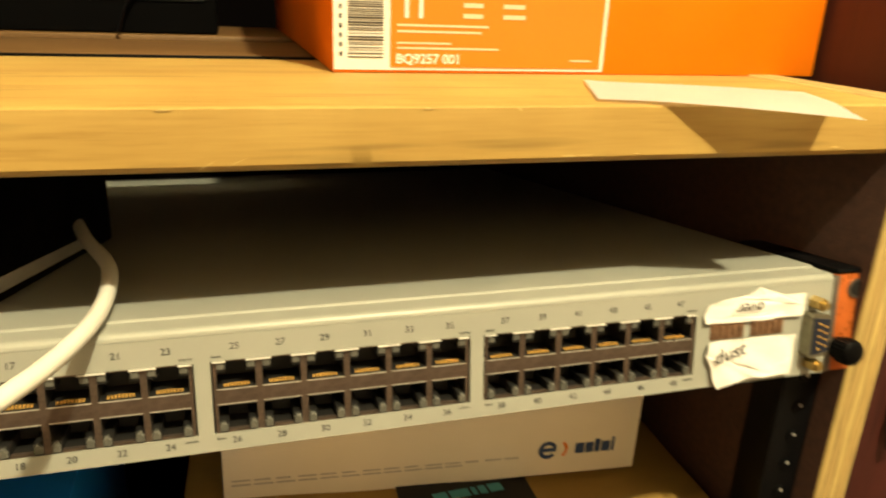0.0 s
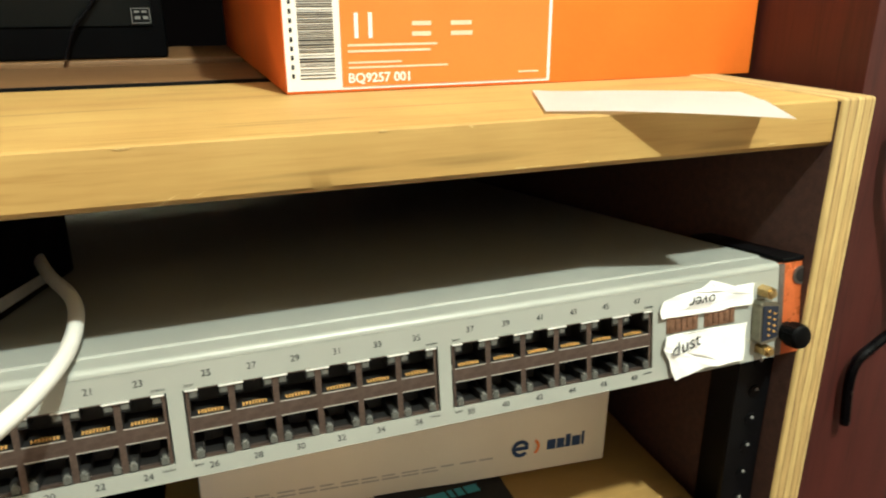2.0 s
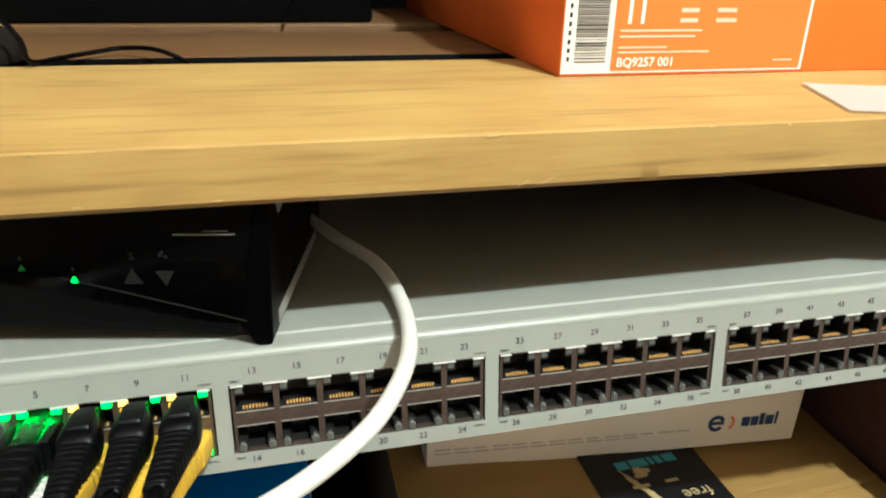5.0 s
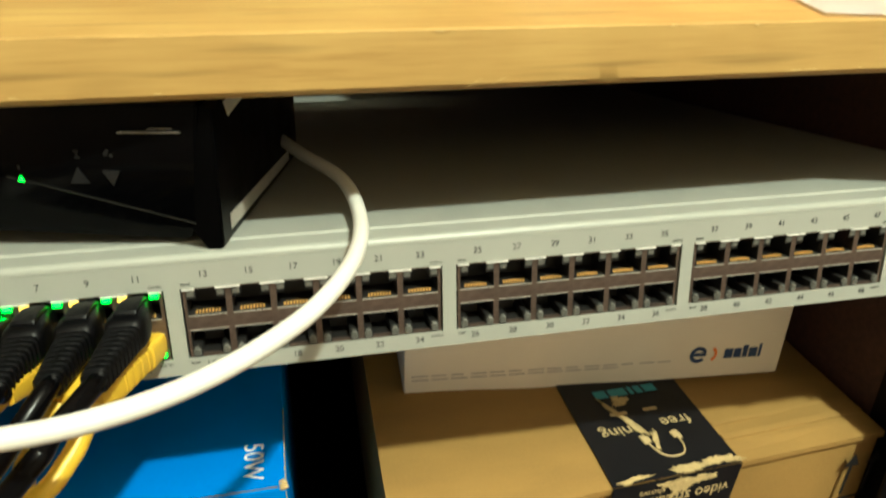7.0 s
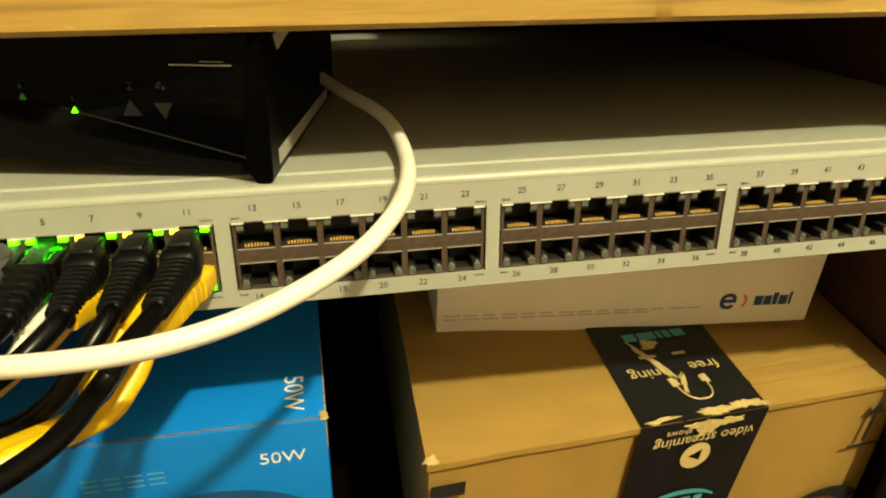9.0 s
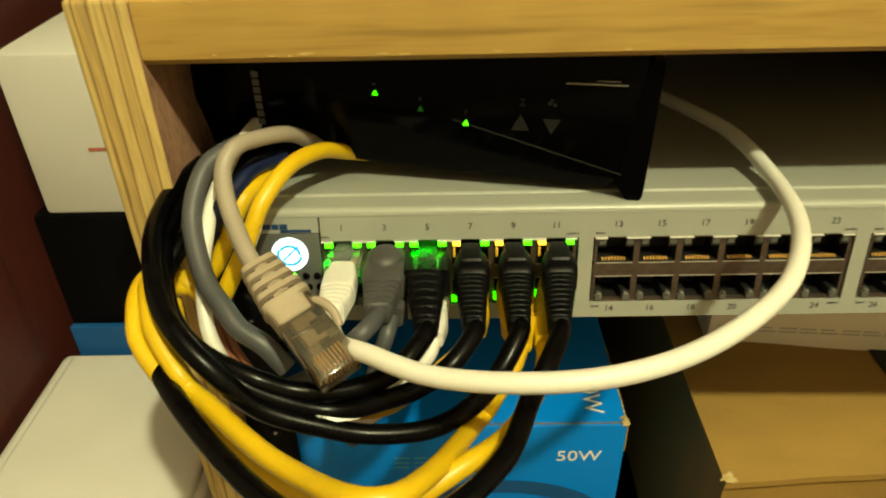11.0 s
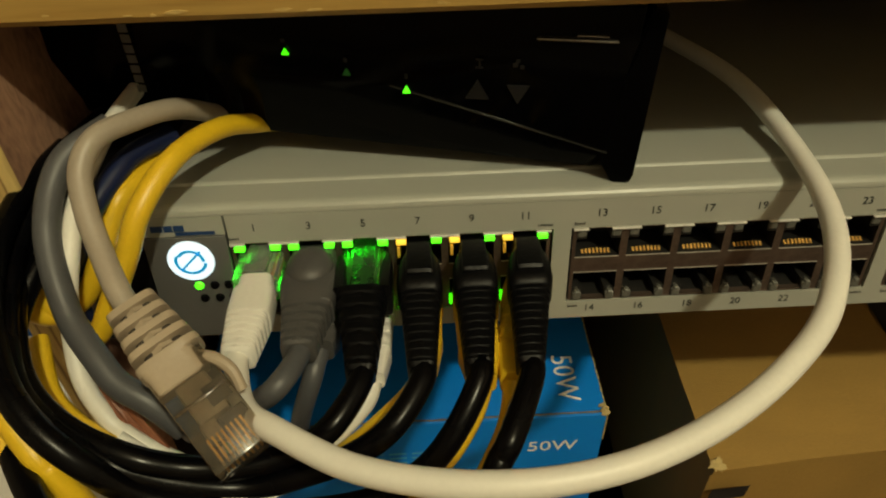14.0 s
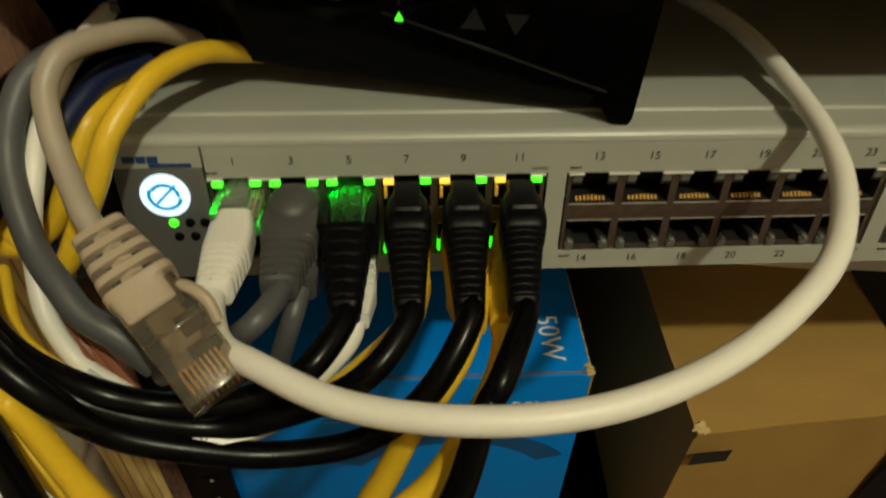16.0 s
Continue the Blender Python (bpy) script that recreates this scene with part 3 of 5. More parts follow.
    if up:
        b(-PITCH / 2, -0.0031, -0.0005, 0.0010, 0.0057, 0.0061, 0)
        b(0.0031, PITCH / 2, -0.0005, 0.0010, 0.0057, 0.0061, 0)
    else:
        b(-0.0030, 0.0030, 0.0000, 0.0016, 0.0049, 0.0054, 0)
    return housing, contacts, pipe, mesh_of("spring_strip", bm, EDGE_GLINT if up else SHIELD, smooth=False)


JACK_UP, JACK_DOWN = jack_meshes(True), jack_meshes(False)


def place_jack(meshes, x, z):
    housing, contacts, pipe, strip = meshes
    jack = shared("socket", housing, switch, pose(x, 0, z))
    tagged(shared("contact_comb", contacts, jack, pose(0, 0, 0)), kind="stuff")
    shared("spring_strip", strip, jack, pose(0, 0, 0))
    for dx in (-0.0046, 0.0046):
        shared("light_pipe", pipe, jack, pose(dx, 0, 0))


ROW_UP, ROW_DOWN = 0.0309, 0.0189
for n in range(1, 49, 2):
    place_jack(JACK_UP, port_x(n), ROW_UP)
    place_jack(JACK_DOWN, port_x(n), ROW_DOWN)
    for m, z in ((n, 0.0417), (n + 1, 0.0103)):
        writing("port_number", str(m), 0.0031, INK, switch, pose(port_x(n) - (0 if m % 2 else 0.0008), -0.0001, z, 90, 0, 0))
for g in range(4):
    a, b = spans[g]
    for word, px, pz in (("Speed", a + 0.0020, 0.0387), ("Link/Act", b - 0.0022, 0.0387), ("Speed", a + 0.0020, 0.0113), ("Link/Act", b - 0.0022, 0.0113)):
        writing("legend_print", word, 0.0012, INK, switch, pose(px, -0.0001, pz, 90, 0, 0))
# lit port lamps: a link lamp at each side of every used socket, amber speed lamps on three
# glowing strips paint the amber reflections on the socket sides
AMBER_REFLECTION = material("painted_amber_reflection", (0.8, 0.45, 0.05), 0.4, emit=0.22, emit_colour=(1.0, 0.50, 0.03))
for n in (1, 3, 5, 7, 9, 11):
    left = LED_AMBER if n > 5 else LED_GREEN
    small_led(left, port_x(n) - 0.0045, 0.0356, 0.0026, 0.0012)
    small_led(LED_GREEN, port_x(n) + 0.0047, 0.0357, 0.0026, 0.0013)
    if n > 5:
        small_led(AMBER_REFLECTION, port_x(n) - 0.0053, 0.0325, 0.0008, 0.0030)
small_led(LED_GREEN, port_x(7) - 0.0055, 0.0152, 0.0017, 0.0020)
small_led(LED_GREEN, port_x(11) + 0.0050, 0.0152, 0.0018, 0.0018)
small_led(LED_GREEN, port_x(9) - 0.0058, 0.0160, 0.0008, 0.0026)
small_led(LED_GREEN, port_x(11) - 0.0058, 0.0165, 0.0008, 0.0026)
# added emitters inside two clear plugs, imitating LED light that shines into them
small_led(PLUG_GLOW, port_x(5) - 0.0008, 0.0300, 0.0070, 0.0022)
small_led(PLUG_GLOW, port_x(1) - 0.0024, 0.0300, 0.0022, 0.0016)

# uplink slots, torn paper label and serial connector at the end of the face
for x0 in (0.1835, 0.2018):
    bm = bmesh.new()
    box(bm, x0, x0 + 0.0150, -0.0006, 0.0002, 0.0262, 0.0328, 0.0003)
    for k in range(5):
        box(bm, x0 + 0.001 + k * 0.0028, x0 + 0.0030 + k * 0.0028, -0.0011, -0.0005, 0.0268 + 0.0008 * (k % 2), 0.0320, 0.0002)
    part("uplink_slot", bm, material("copper_slot_cover", (0.30, 0.17, 0.10), 0.4, metal=0.6, vary=0.4, scale=500), switch, "coppery uplink slot cover")


def torn_label(name, outline, lift):
    bm = bmesh.new()
    faces = prism(bm, outline, 0.00025, pose(0, -0.0013, 0, 90, 0, 0))
    bmesh.ops.triangulate(bm, faces=bm.faces[:])
    bmesh.ops.subdivide_edges(bm, edges=bm.edges[:], cuts=3, use_grid_fill=True)
    for v in bm.verts:
        v.co.y -= lift * (0.5 + 0.5 * math.sin(v.co.x * 420 + v.co.z * 260)) + 0.0009 * noise.noise(v.co * 160)
    return part(name, bm, PAPER, switch, "torn white paper label scrap")


torn_label("paper_label", [(0.1800, 0.0335), (0.1795, 0.0367), (0.1812, 0.0405), (0.1870, 0.0422), (0.1985, 0.0432), (0.2030, 0.0463), (0.2052, 0.0436), (0.2150, 0.0424), (0.2254, 0.0421), (0.2250, 0.0375), (0.2243, 0.0333), (0.2100, 0.0329), (0.1900, 0.0331)], 0.0006)
torn_label("paper_label", [(0.1822, 0.0258), (0.1990, 0.0262), (0.2223, 0.0257), (0.2215, 0.0180), (0.2209, 0.0092), (0.2110, 0.0106), (0.2040, 0.0094), (0.1960, 0.0084), (0.1874, 0.0062), (0.1850, 0.0105), (0.1842, 0.0150), (0.1812, 0.0205)], 0.0008)
writing("label_writing", "dust", 0.0078, BLACK_INK, switch, pose(0.1905, -0.0034, 0.0212, 90, -14, 0), width=1.05, shear=0.2)
writing("label_writing", "over", 0.0068, BLACK_INK, switch, pose(0.1985, -0.0034, 0.0388, 90, 180, 0), width=1.0, shear=0.2)
bm = bmesh.new()
prism(bm, [(-0.0050, -0.0078), (-0.0040, -0.0092), (0.0030, -0.0084), (0.0042, -0.0068), (0.0042, 0.0068), (0.0030, 0.0084), (-0.0040, 0.0092), (-0.0050, 0.0078)], 0.0052, pose(0.2312, 0.0, 0.0251, 90, 0, 0))
serial = part("serial_connector", bm, material("dull_tin_shell", (0.30, 0.28, 0.21), 0.35, metal=0.85, vary=0.3, scale=300), switch, "nine-pin serial connector with metal shell")
bm = bmesh.new()
prism(bm, [(-0.0043, -0.0076), (0.0035, -0.0066), (0.0035, 0.0066), (-0.0043, 0.0076)], 0.0004, pose(0.2312, -0.0052, 0.0251, 90, 0, 0))
face = part("connector_face", bm, material("slate_blue_insulator", (0.010, 0.016, 0.035), 0.45), serial)
for i in range(9):
    bm = bmesh.new()
    x, z = (-0.0014, (i - 2) * 0.0026) if i < 5 else (0.0014, (i - 6.5) * 0.0026)
    cyl(bm, (0.2312 + x, -0.0054, 0.0251 + z), (0.2312 + x, -0.0062, 0.0251 + z), 0.0005, n=8)
    part("connector_pin", bm, GOLD, serial)
for z in (0.0377, 0.0125):
    bm = bmesh.new()
    cyl(bm, (0.2308, 0.0, z), (0.2308, -0.0055, z), 0.0027, n=6)
    cyl(bm, (0.2308, -0.0055, z), (0.2308, -0.0070, z), 0.0015, n=12)
    part("jack_screw", bm, BRASS, serial)
# rack ears
for side, x0, x1, mat in ((1, 0.2400, 0.2585, ORANGE_METAL), (-1, -0.2175, -0.1990, BLACK_STEEL)):
    bm = bmesh.new()
    box(bm, x0, x1, 0.0000, 0.0020, 0.0072, 0.0480, 0.0004)
    ear = part("rack_ear", bm, mat, switch, "orange metal rack ear" if side > 0 else "")
    bm = bmesh.new()
    box(bm, x0 - 0.0004, x0 + 0.0022, -0.0006, 0.0010, 0.0074, 0.0478, 0.0004)
    part("bent_edge", bm, material("dull_bent_steel", (0.22, 0.20, 0.18), 0.35, metal=0.8, vary=0.3, scale=200), ear, "dull steel bent edge")
    bm = bmesh.new()
    box(bm, x0 + 0.0008, x1 + 0.0004, -0.0006, 0.058, 0.0484, 0.0502, 0.0004)
    box(bm, x1 - 0.0012, x1 + 0.0004, -0.0006, 0.058, 0.0500, 0.0530, 0.0004)
    part("ear_flange", bm, BLACK_STEEL, ear)
    xc = 0.2508 * side if side > 0 else -0.2090
    bm = bmesh.new()
    cyl(bm, (xc, 0.0002, 0.0418), (xc, -0.0006, 0.0418), 0.0040, n=24)
    part("slot_ring", bm, MATS["dull_bent_steel"], ear)
    # no opening here: a flat black disc paints the hole's dark inside
    bm = bmesh.new()
    cyl(bm, (xc + 0.0004, -0.0004, 0.0418), (xc + 0.0004, -0.0008, 0.0418), 0.0030, n=24)
    part("slot_shade_disc", bm, CAVITY, ear)
    bm = bmesh.new()
    xs = xc - 0.0062 * side
    cyl(bm, (xs, 0.0, 0.0175), (xs, -0.003, 0.0175), 0.0044, n=24)
    cyl(bm, (xs, -0.003, 0.0175), (xs, -0.0085, 0.0175), 0.0052, n=24)
    for k in range(20):
        a = 2 * math.pi * k / 20
        box(bm, xs - 0.0004 + 0.0049 * math.cos(a), xs + 0.0004 + 0.0049 * math.cos(a), -0.0082, -0.0034, 0.0171 + 0.0049 * math.sin(a), 0.0179 + 0.0049 * math.sin(a))
    cyl(bm, (xs, -0.0085, 0.0175), (xs, -0.0096, 0.0175), 0.0052, 0.0045, n=24)
    cyl(bm, (xs, -0.0096, 0.0175), (xs, -0.0103, 0.0175), 0.0045, 0.0026, n=24)
    part("thumb_screw", bm, MATT_BLACK, ear, "black knurled thumb screw")

# rack rails below the ears
for x0, x1, wall_x in ((0.2325, 0.2515, 0.2495), (-0.2185, -0.1995, -0.2165)):
    rail = empty("rack_rail", pose((x0 + x1) / 2, 0.012, -0.222), "black steel rack rail with a row of bolts", "rack rail", "rack rails")
    bm = bmesh.new()
    hx = (x1 - x0) / 2
    box(bm, -hx, hx, 0.0, 0.002, 0.0, 0.228, 0.0004)
    inner = hx - 0.002 if x0 > 0 else -hx
    box(bm, inner, inner + 0.002, 0.0021, 0.035, 0.0, 0.228)
    part("angle_bar", bm, BLACK_STEEL, rail)
    for k in range(15):
        bm = bmesh.new()
        cyl(bm, (0.001, 0.0, 0.013 + 0.0148 * k), (0.001, -0.0006, 0.013 + 0.0148 * k), 0.0030, n=14)
        cyl(bm, (0.0016, -0.0006, 0.0138 + 0.0148 * k), (0.0016, -0.0009, 0.0138 + 0.0148 * k), 0.0008, n=8, mat=1)
        part("rail_bolt", bm, [BLACK_STEEL, CHROME], rail)

# ---- router on the switch ----
router = empty("router", pose(-0.0737, 0.0095, 0.0462, 0, 0, -10.3), "glossy black wireless router lying on the switch", "router")
L, H, D = 0.178, 0.0475, 0.150
bm = bmesh.new()
# faceted front: upper glossy plate, ridge falling to one corner, undercut lower plate
A, B, C, E2 = (-L, 0.0, 0.030), (-0.0600, -0.0004, 0.0262), (-0.0062, -0.0006, 0.0106), (-0.0026, 0.0, 0.0400)
T0, T1 = (-L, 0.002, H), (-0.0020, 0.002, H)
B0, B1 = (-L, 0.0105, 0.0085), (-0.0105, 0.0040, 0.0030)
poly(bm, [A, B, E2, T1, T0])
poly(bm, [B, C, E2])
poly(bm, [A, B0, B1, C, B])
poly(bm, [T0, T1, (0.0, D, H), (-L, D, H)])
poly(bm, [B0, (-L, D, 0.0085), (-0.004, D, 0.003), B1])
poly(bm, [A, T0, (-L, D, H), (-L, D, 0.0085), B0])
poly(bm, [(-L, D, 0.0085), (-L, D, H), (0.0, D, H), (-0.004, D, 0.003)])
poly(bm, [T1, E2, C, B1, (-0.004, D, 0.003), (0.0, D, H)])
bmesh.ops.remove_doubles(bm, verts=bm.verts, dist=1e-5)
bmesh.ops.bevel(bm, geom=bm.edges[:], offset=0.0007, segments=2, affect="EDGES")
body = part("router_body", bm, GLOSS_BLACK, router)
bm = bmesh.new()
foot = [(-0.0094, 0.0105), (-0.0034, 0.0004), (0.0, 0.0), (0.0014, 0.0030), (0.0026, H - 0.001), (-0.0008, H)]
fr = [bm.verts.new((x, 0.0, z)) for x, z in foot]
bk = [bm.verts.new((x, D, z)) for x, z in foot]
bm.faces.new(fr)
bm.faces.new(bk[::-1])
for i in range(len(foot)):
    j = (i + 1) % len(foot)
    bm.faces.new((fr[i], bk[i], bk[j], fr[j]))
bmesh.ops.bevel(bm, geom=bm.edges[:], offset=0.0005, segments=2, affect="EDGES")
for v in bm.verts:
    if v.co.z < 0.02:
        v.co.z -= v.co.y * 0.131
stand = part("end_stand", bm, material("satin_black_plastic", (0.0009, 0.0009, 0.0011), 0.4, vary=0.25, spec=0.05), router, "matt black end plate")
bm = bmesh.new()
poly(bm, [(0.0026, 0.006, 0.0055), (0.0027, 0.006, 0.0110), (0.0028, 0.118, 0.0050 - 0.010), (0.0028, 0.118, -0.0098)])
poly(bm, [(0.0031, 0.016, 0.0400), (0.0031, 0.012, 0.0455), (0.0031, 0.075, 0.0455), (0.0031, 0.079, 0.0412)])
bmesh.ops.solidify(bm, geom=bm.faces[:], thickness=0.0003)
part("end_sticker", bm, material("greyish_sticker", (0.80, 0.77, 0.70), 0.4), stand, "pale adhesive strip")
# pale metal strips stand in for lamp highlights near the top edge
bm = bmesh.new()
box(bm, -0.0255, -0.0072, -0.0005, 0.0020, 0.0393, 0.0399, 0.0002)
box(bm, -0.0165, -0.0095, -0.0003, 0.0020, 0.0405, 0.0408, 0.0001)
part("highlight_strip", bm, material("highlight_metal", (0.35, 0.35, 0.34), 0.22, metal=0.9), body, "metal strip painting a lamp highlight")
# metal rod added along the facet edge to draw its highlight
bm = bmesh.new()
cyl(bm, B, C, 0.00035, n=8)
part("ridge_highlight", bm, material("ridge_highlight_metal", (0.028, 0.028, 0.028), 0.10, metal=0.8), body)


def tri_lamp(x, z, r, mat, name, flip=1, y=-0.0001):
    bm = bmesh.new()
    prism(bm, [(-r, -0.8 * r * flip), (r, -0.8 * r * flip), (0, r * flip)], 0.0006, pose(x, y, z, 90, 0, 0))
    part(name, bm, mat, router)


tri_lamp(-0.0851, 0.0338, 0.0009, LED_GREEN, "status_led")
tri_lamp(-0.0705, 0.0292, 0.0010, LED_DIM, "status_led")
tri_lamp(-0.0559, 0.0254, 0.0010, LED_GREEN, "status_led", y=-0.0004)
ICON = material("dull_grey_icon", (0.006, 0.006, 0.007), 0.5)
tri_lamp(-0.0387, 0.0262, 0.0028, ICON, "wireless_icon", y=-0.0004)
tri_lamp(-0.0290, 0.0258, 0.0027, ICON, "wireless_icon", flip=-1, y=-0.0004)
bars("icon_print", [(-0.0392, 0.0318, 0.0018, 0.0005), (-0.0385, 0.0323, 0.0005, 0.0016), (-0.0392, 0.0338, 0.0018, 0.0005), (-0.0305, 0.0325, 0.0012, 0.0011), (-0.0288, 0.0321, 0.0010, 0.0010), (-0.0298, 0.0336, 0.0010, 0.0009), (-0.0857, 0.0362, 0.0010, 0.0009), (-0.0709, 0.0318, 0.0009, 0.0012), (-0.0563, 0.0282, 0.0008, 0.0013)], ICON, router, pose(0, -0.0004, 0, 90, 0, 0))
bars("maker_mark", [(-0.1262, 0.0208 + 0.0027 * k, 0.0024, 0.0021) for k in range(7)], material("grey_mark", (0.10, 0.10, 0.10), 0.5), router, pose(0, -0.0004, 0, 90, 0, 0))

# ---- cartons under the switch ----
cart = empty("cardboard_box", pose(0, 0, -0.222), "brown corrugated parcel box sealed with printed black tape", "box")


def sheet(name, corners, thick, mat, parent, n=10, sag=0.0008, label="", seed=0.0, bevel=0.0):
    """A board between four corners (two near, two far), slightly uneven."""
    bm = bmesh.new()
    a, b, c, d = (Vector(q) for q in corners)
    normal = (b - a).cross(d - a).normalized()
    grid = [[None] * (n + 1) for _ in range(n + 1)]
    for side in (0, 1):
        for i in range(n + 1):
            for j in range(n + 1):
                u, v = i / n, j / n
                p = (a * (1 - u) + b * u) * (1 - v) + (d * (1 - u) + c * u) * v
                p = p + normal * (sag * noise.noise(p * 22 + Vector((seed, 0, 0))) - side * thick)
                grid[i][j] = (grid[i][j] or []) + [bm.verts.new(p)]
    for i in range(n):
        for j in range(n):
            for side in (0, 1):
                q = [grid[i][j][side], grid[i + 1][j][side], grid[i + 1][j + 1][side], grid[i][j + 1][side]]
                bm.faces.new(q if side == 0 else q[::-1])
    for i in range(n):
        for e in (((i, 0), (i + 1, 0)), ((i, n), (i + 1, n)), ((0, i), (0, i + 1)), ((n, i), (n, i + 1))):
            (p, q), (r, s) = e
            bm.faces.new((grid[p][q][0], grid[r][s][0], grid[r][s][1], grid[p][q][1]))
    return part(name, bm, mat, parent, label)


FL, FR, BL, BR = (-0.0210, 0.0035, 0.1385), (0.2290, 0.0310, 0.1225), (-0.0120, 0.30, 0.1300), (0.2360, 0.32, 0.1270)
FRX, BRX = (0.2440, 0.03265, 0.12154), (0.2510, 0.3212, 0.1268)    # the far side is a little past the tape's own span
bm = bmesh.new()
lowz = 0.0
ring_low = [bm.verts.new((q[0], q[1] + 0.0012, lowz)) for q in (FL, FRX, BRX, BL)]
ring_top = [bm.verts.new((q[0], q[1] + 0.0012, q[2] - 0.0035)) for q in (FL, FRX, BRX, BL)]
for i in range(4):
    j = (i + 1) % 4
    bm.faces.new((ring_low[i], ring_low[j], ring_top[j], ring_top[i]))
bm.faces.new(ring_low[::-1])
bm.faces.new(ring_top)
bmesh.ops.subdivide_edges(bm, edges=bm.edges[:], cuts=10, use_grid_fill=True)
for v in bm.verts:
    v.co.y += 0.0010 * noise.noise(v.co * 25)
part("carton_wall", bm, KRAFT, cart)


def top_at(u, v, lift=0.0):
    a, b, c, d = (Vector(q) for q in (FL, FR, BR, BL))
    return (a * (1 - u) + b * u) * (1 - v) + (d * (1 - u) + c * u) * v + Vector((0, 0, lift))


sheet("top_flap", (top_at(-0.004, -0.004), top_at(0.495, -0.004), top_at(0.495, 1), top_at(-0.004, 1)), 0.0033, KRAFT, cart, 14, 0.0012)
sheet("top_flap", (top_at(0.505, -0.004), top_at(1.064, -0.004), top_at(1.064, 1), top_at(0.505, 1)), 0.0033, KRAFT, cart, 14, 0.0012, seed=4.0)
for v0, v1, lift in ((0.020, 0.034, 0.0003), (0.048, 0.060, 0.0006), (0.086, 0.094, 0.0003)):
    sheet("flap_crease", (top_at(0.69, v0, lift), top_at(1.062, v0 + 0.004, lift), top_at(1.062, v1 + 0.006, lift + 0.0004), top_at(0.69, v1, lift + 0.0004)), 0.0009, KRAFT, cart, 10, 0.0010, seed=v0 * 90)
# tape over the top and down the front
sheet("tape_strip", (top_at(0.405, -0.006, 0.0011), top_at(0.690, -0.006, 0.0011), top_at(0.668, 0.95, 0.0011), top_at(0.405, 0.95, 0.0011)), 0.0004, TAPE_BLACK, cart, 24, 0.0012, "black printed parcel tape with torn middle")
u0, u1 = top_at(0.405, -0.006), top_at(0.690, -0.006)
sheet("tape_strip", ((u0.x - 0.006, u0.y - 0.0002, 0.02), (u1.x - 0.012, u1.y - 0.0006, 0.02), (u1.x, u1.y - 0.0008, u1.z + 0.0008), (u0.x, u0.y - 0.0004, u0.z + 0.0008)), 0.0003, TAPE_BLACK, cart, 20, 0.0004, "black printed parcel tape")
slope = math.degrees(math.atan2(FR[2] - FL[2], FR[0] - FL[0]))
yawc = math.degrees(math.atan2(FR[1] - FL[1], FR[0] - FL[0]))


def top_print(u, v, lift=0.0019, turn=180):
    return Matrix.Translation(top_at(u, v, lift)) @ pose(0, 0, 0, 0, -slope, yawc) @ pose(0, 0, 0, 0, 0, turn)


def front_print(u, drop, turn=180, out=0.0021):
    q = top_at(u, -0.004)
    return Matrix.Translation((q.x - 0.05 * drop, q.y - out, q.z - drop)) @ pose(0, 0, 0, 0, -slope, yawc) @ pose(0, 0, 0, 90, 0, 0) @ pose(0, 0, 0, 0, 0, turn)


writing("tape_print", "free", 0.0100, TAPE_INK, cart, top_print(0.615, 0.112), width=1.1)
writing("tape_print", "ning", 0.0100, TAPE_INK, cart, top_print(0.475, 0.108), width=1.1)
bars("tape_print", [(-0.021, -0.002, 0.0075, 0.006), (-0.012, -0.002, 0.004, 0.006), (-0.0065, -0.002, 0.0025, 0.006), (-0.0025, -0.002, 0.0105, 0.006), (0.0095, -0.002, 0.0075, 0.006)], TAPE_BLUE, cart, top_print(0.540, 0.212))
bars("tape_print", [(0.006, 0.0, 0.010, 0.0022), (-0.012, 0.0, 0.008, 0.0022)], TAPE_INK, cart, top_print(0.545, 0.155))
writing("tape_print", "video streaming", 0.0088, TAPE_INK, cart, front_print(0.553, 0.0115), width=1.02)
writing("tape_print", "shows", 0.0052, TAPE_INK, cart, front_print(0.490, 0.0052), width=1.1)
bm = bmesh.new()
for k in range(28):
    a = 2 * math.pi * k / 28
    b = 2 * math.pi * (k + 1) / 28
    hole = lambda t: (0.0085 * math.cos(t), 0.0085 * math.sin(t), 0.0)
    q = [hole(a), hole(b)]
    kk = [(-0.003, -0.0036, 0), (0.0044, 0, 0), (-0.003, 0.0036, 0)]
    near = min(kk, key=lambda p: (p[0] - q[0][0]) ** 2 + (p[1] - q[0][1]) ** 2)
    near2 = min(kk, key=lambda p: (p[0] - q[1][0]) ** 2 + (p[1] - q[1][1]) ** 2)
    poly(bm, [q[0], q[1], near2, near] if near != near2 else [q[0], q[1], near])
part("play_sign", bm, TAPE_INK, cart, "", front_print(0.545, 0.0230), smooth=False)
bm = bmesh.new()
tube(bm, [(-0.010, 0.004, 0), (-0.0085, -0.006, 0), (-0.004, -0.011, 0), (0.004, -0.011, 0), (0.0085, -0.006, 0), (0.010, 0.004, 0)], 0.0005, 6)
for x in (-0.0105, 0.0105):
    box(bm, x - 0.0016, x + 0.0016, 0.0, 0.0066, -0.0003, 0.0005, 0.0003)
    box(bm, x * 0.76 - 0.0009, x * 0.76 + 0.0009, 0.0010, 0.0056, -0.0003, 0.0005, 0.0002)
part("headphone_sign", bm, TAPE_INK, cart, "", top_print(0.560, 0.068, turn=0) @ Matrix.Scale(0.92, 4))


def torn_patch(name, place, rx, ry, seed, mat=KRAFT_TORN):
    bm = bmesh.new()
    outline = []
    for k in range(64):
        a = 2 * math.pi * k / 64
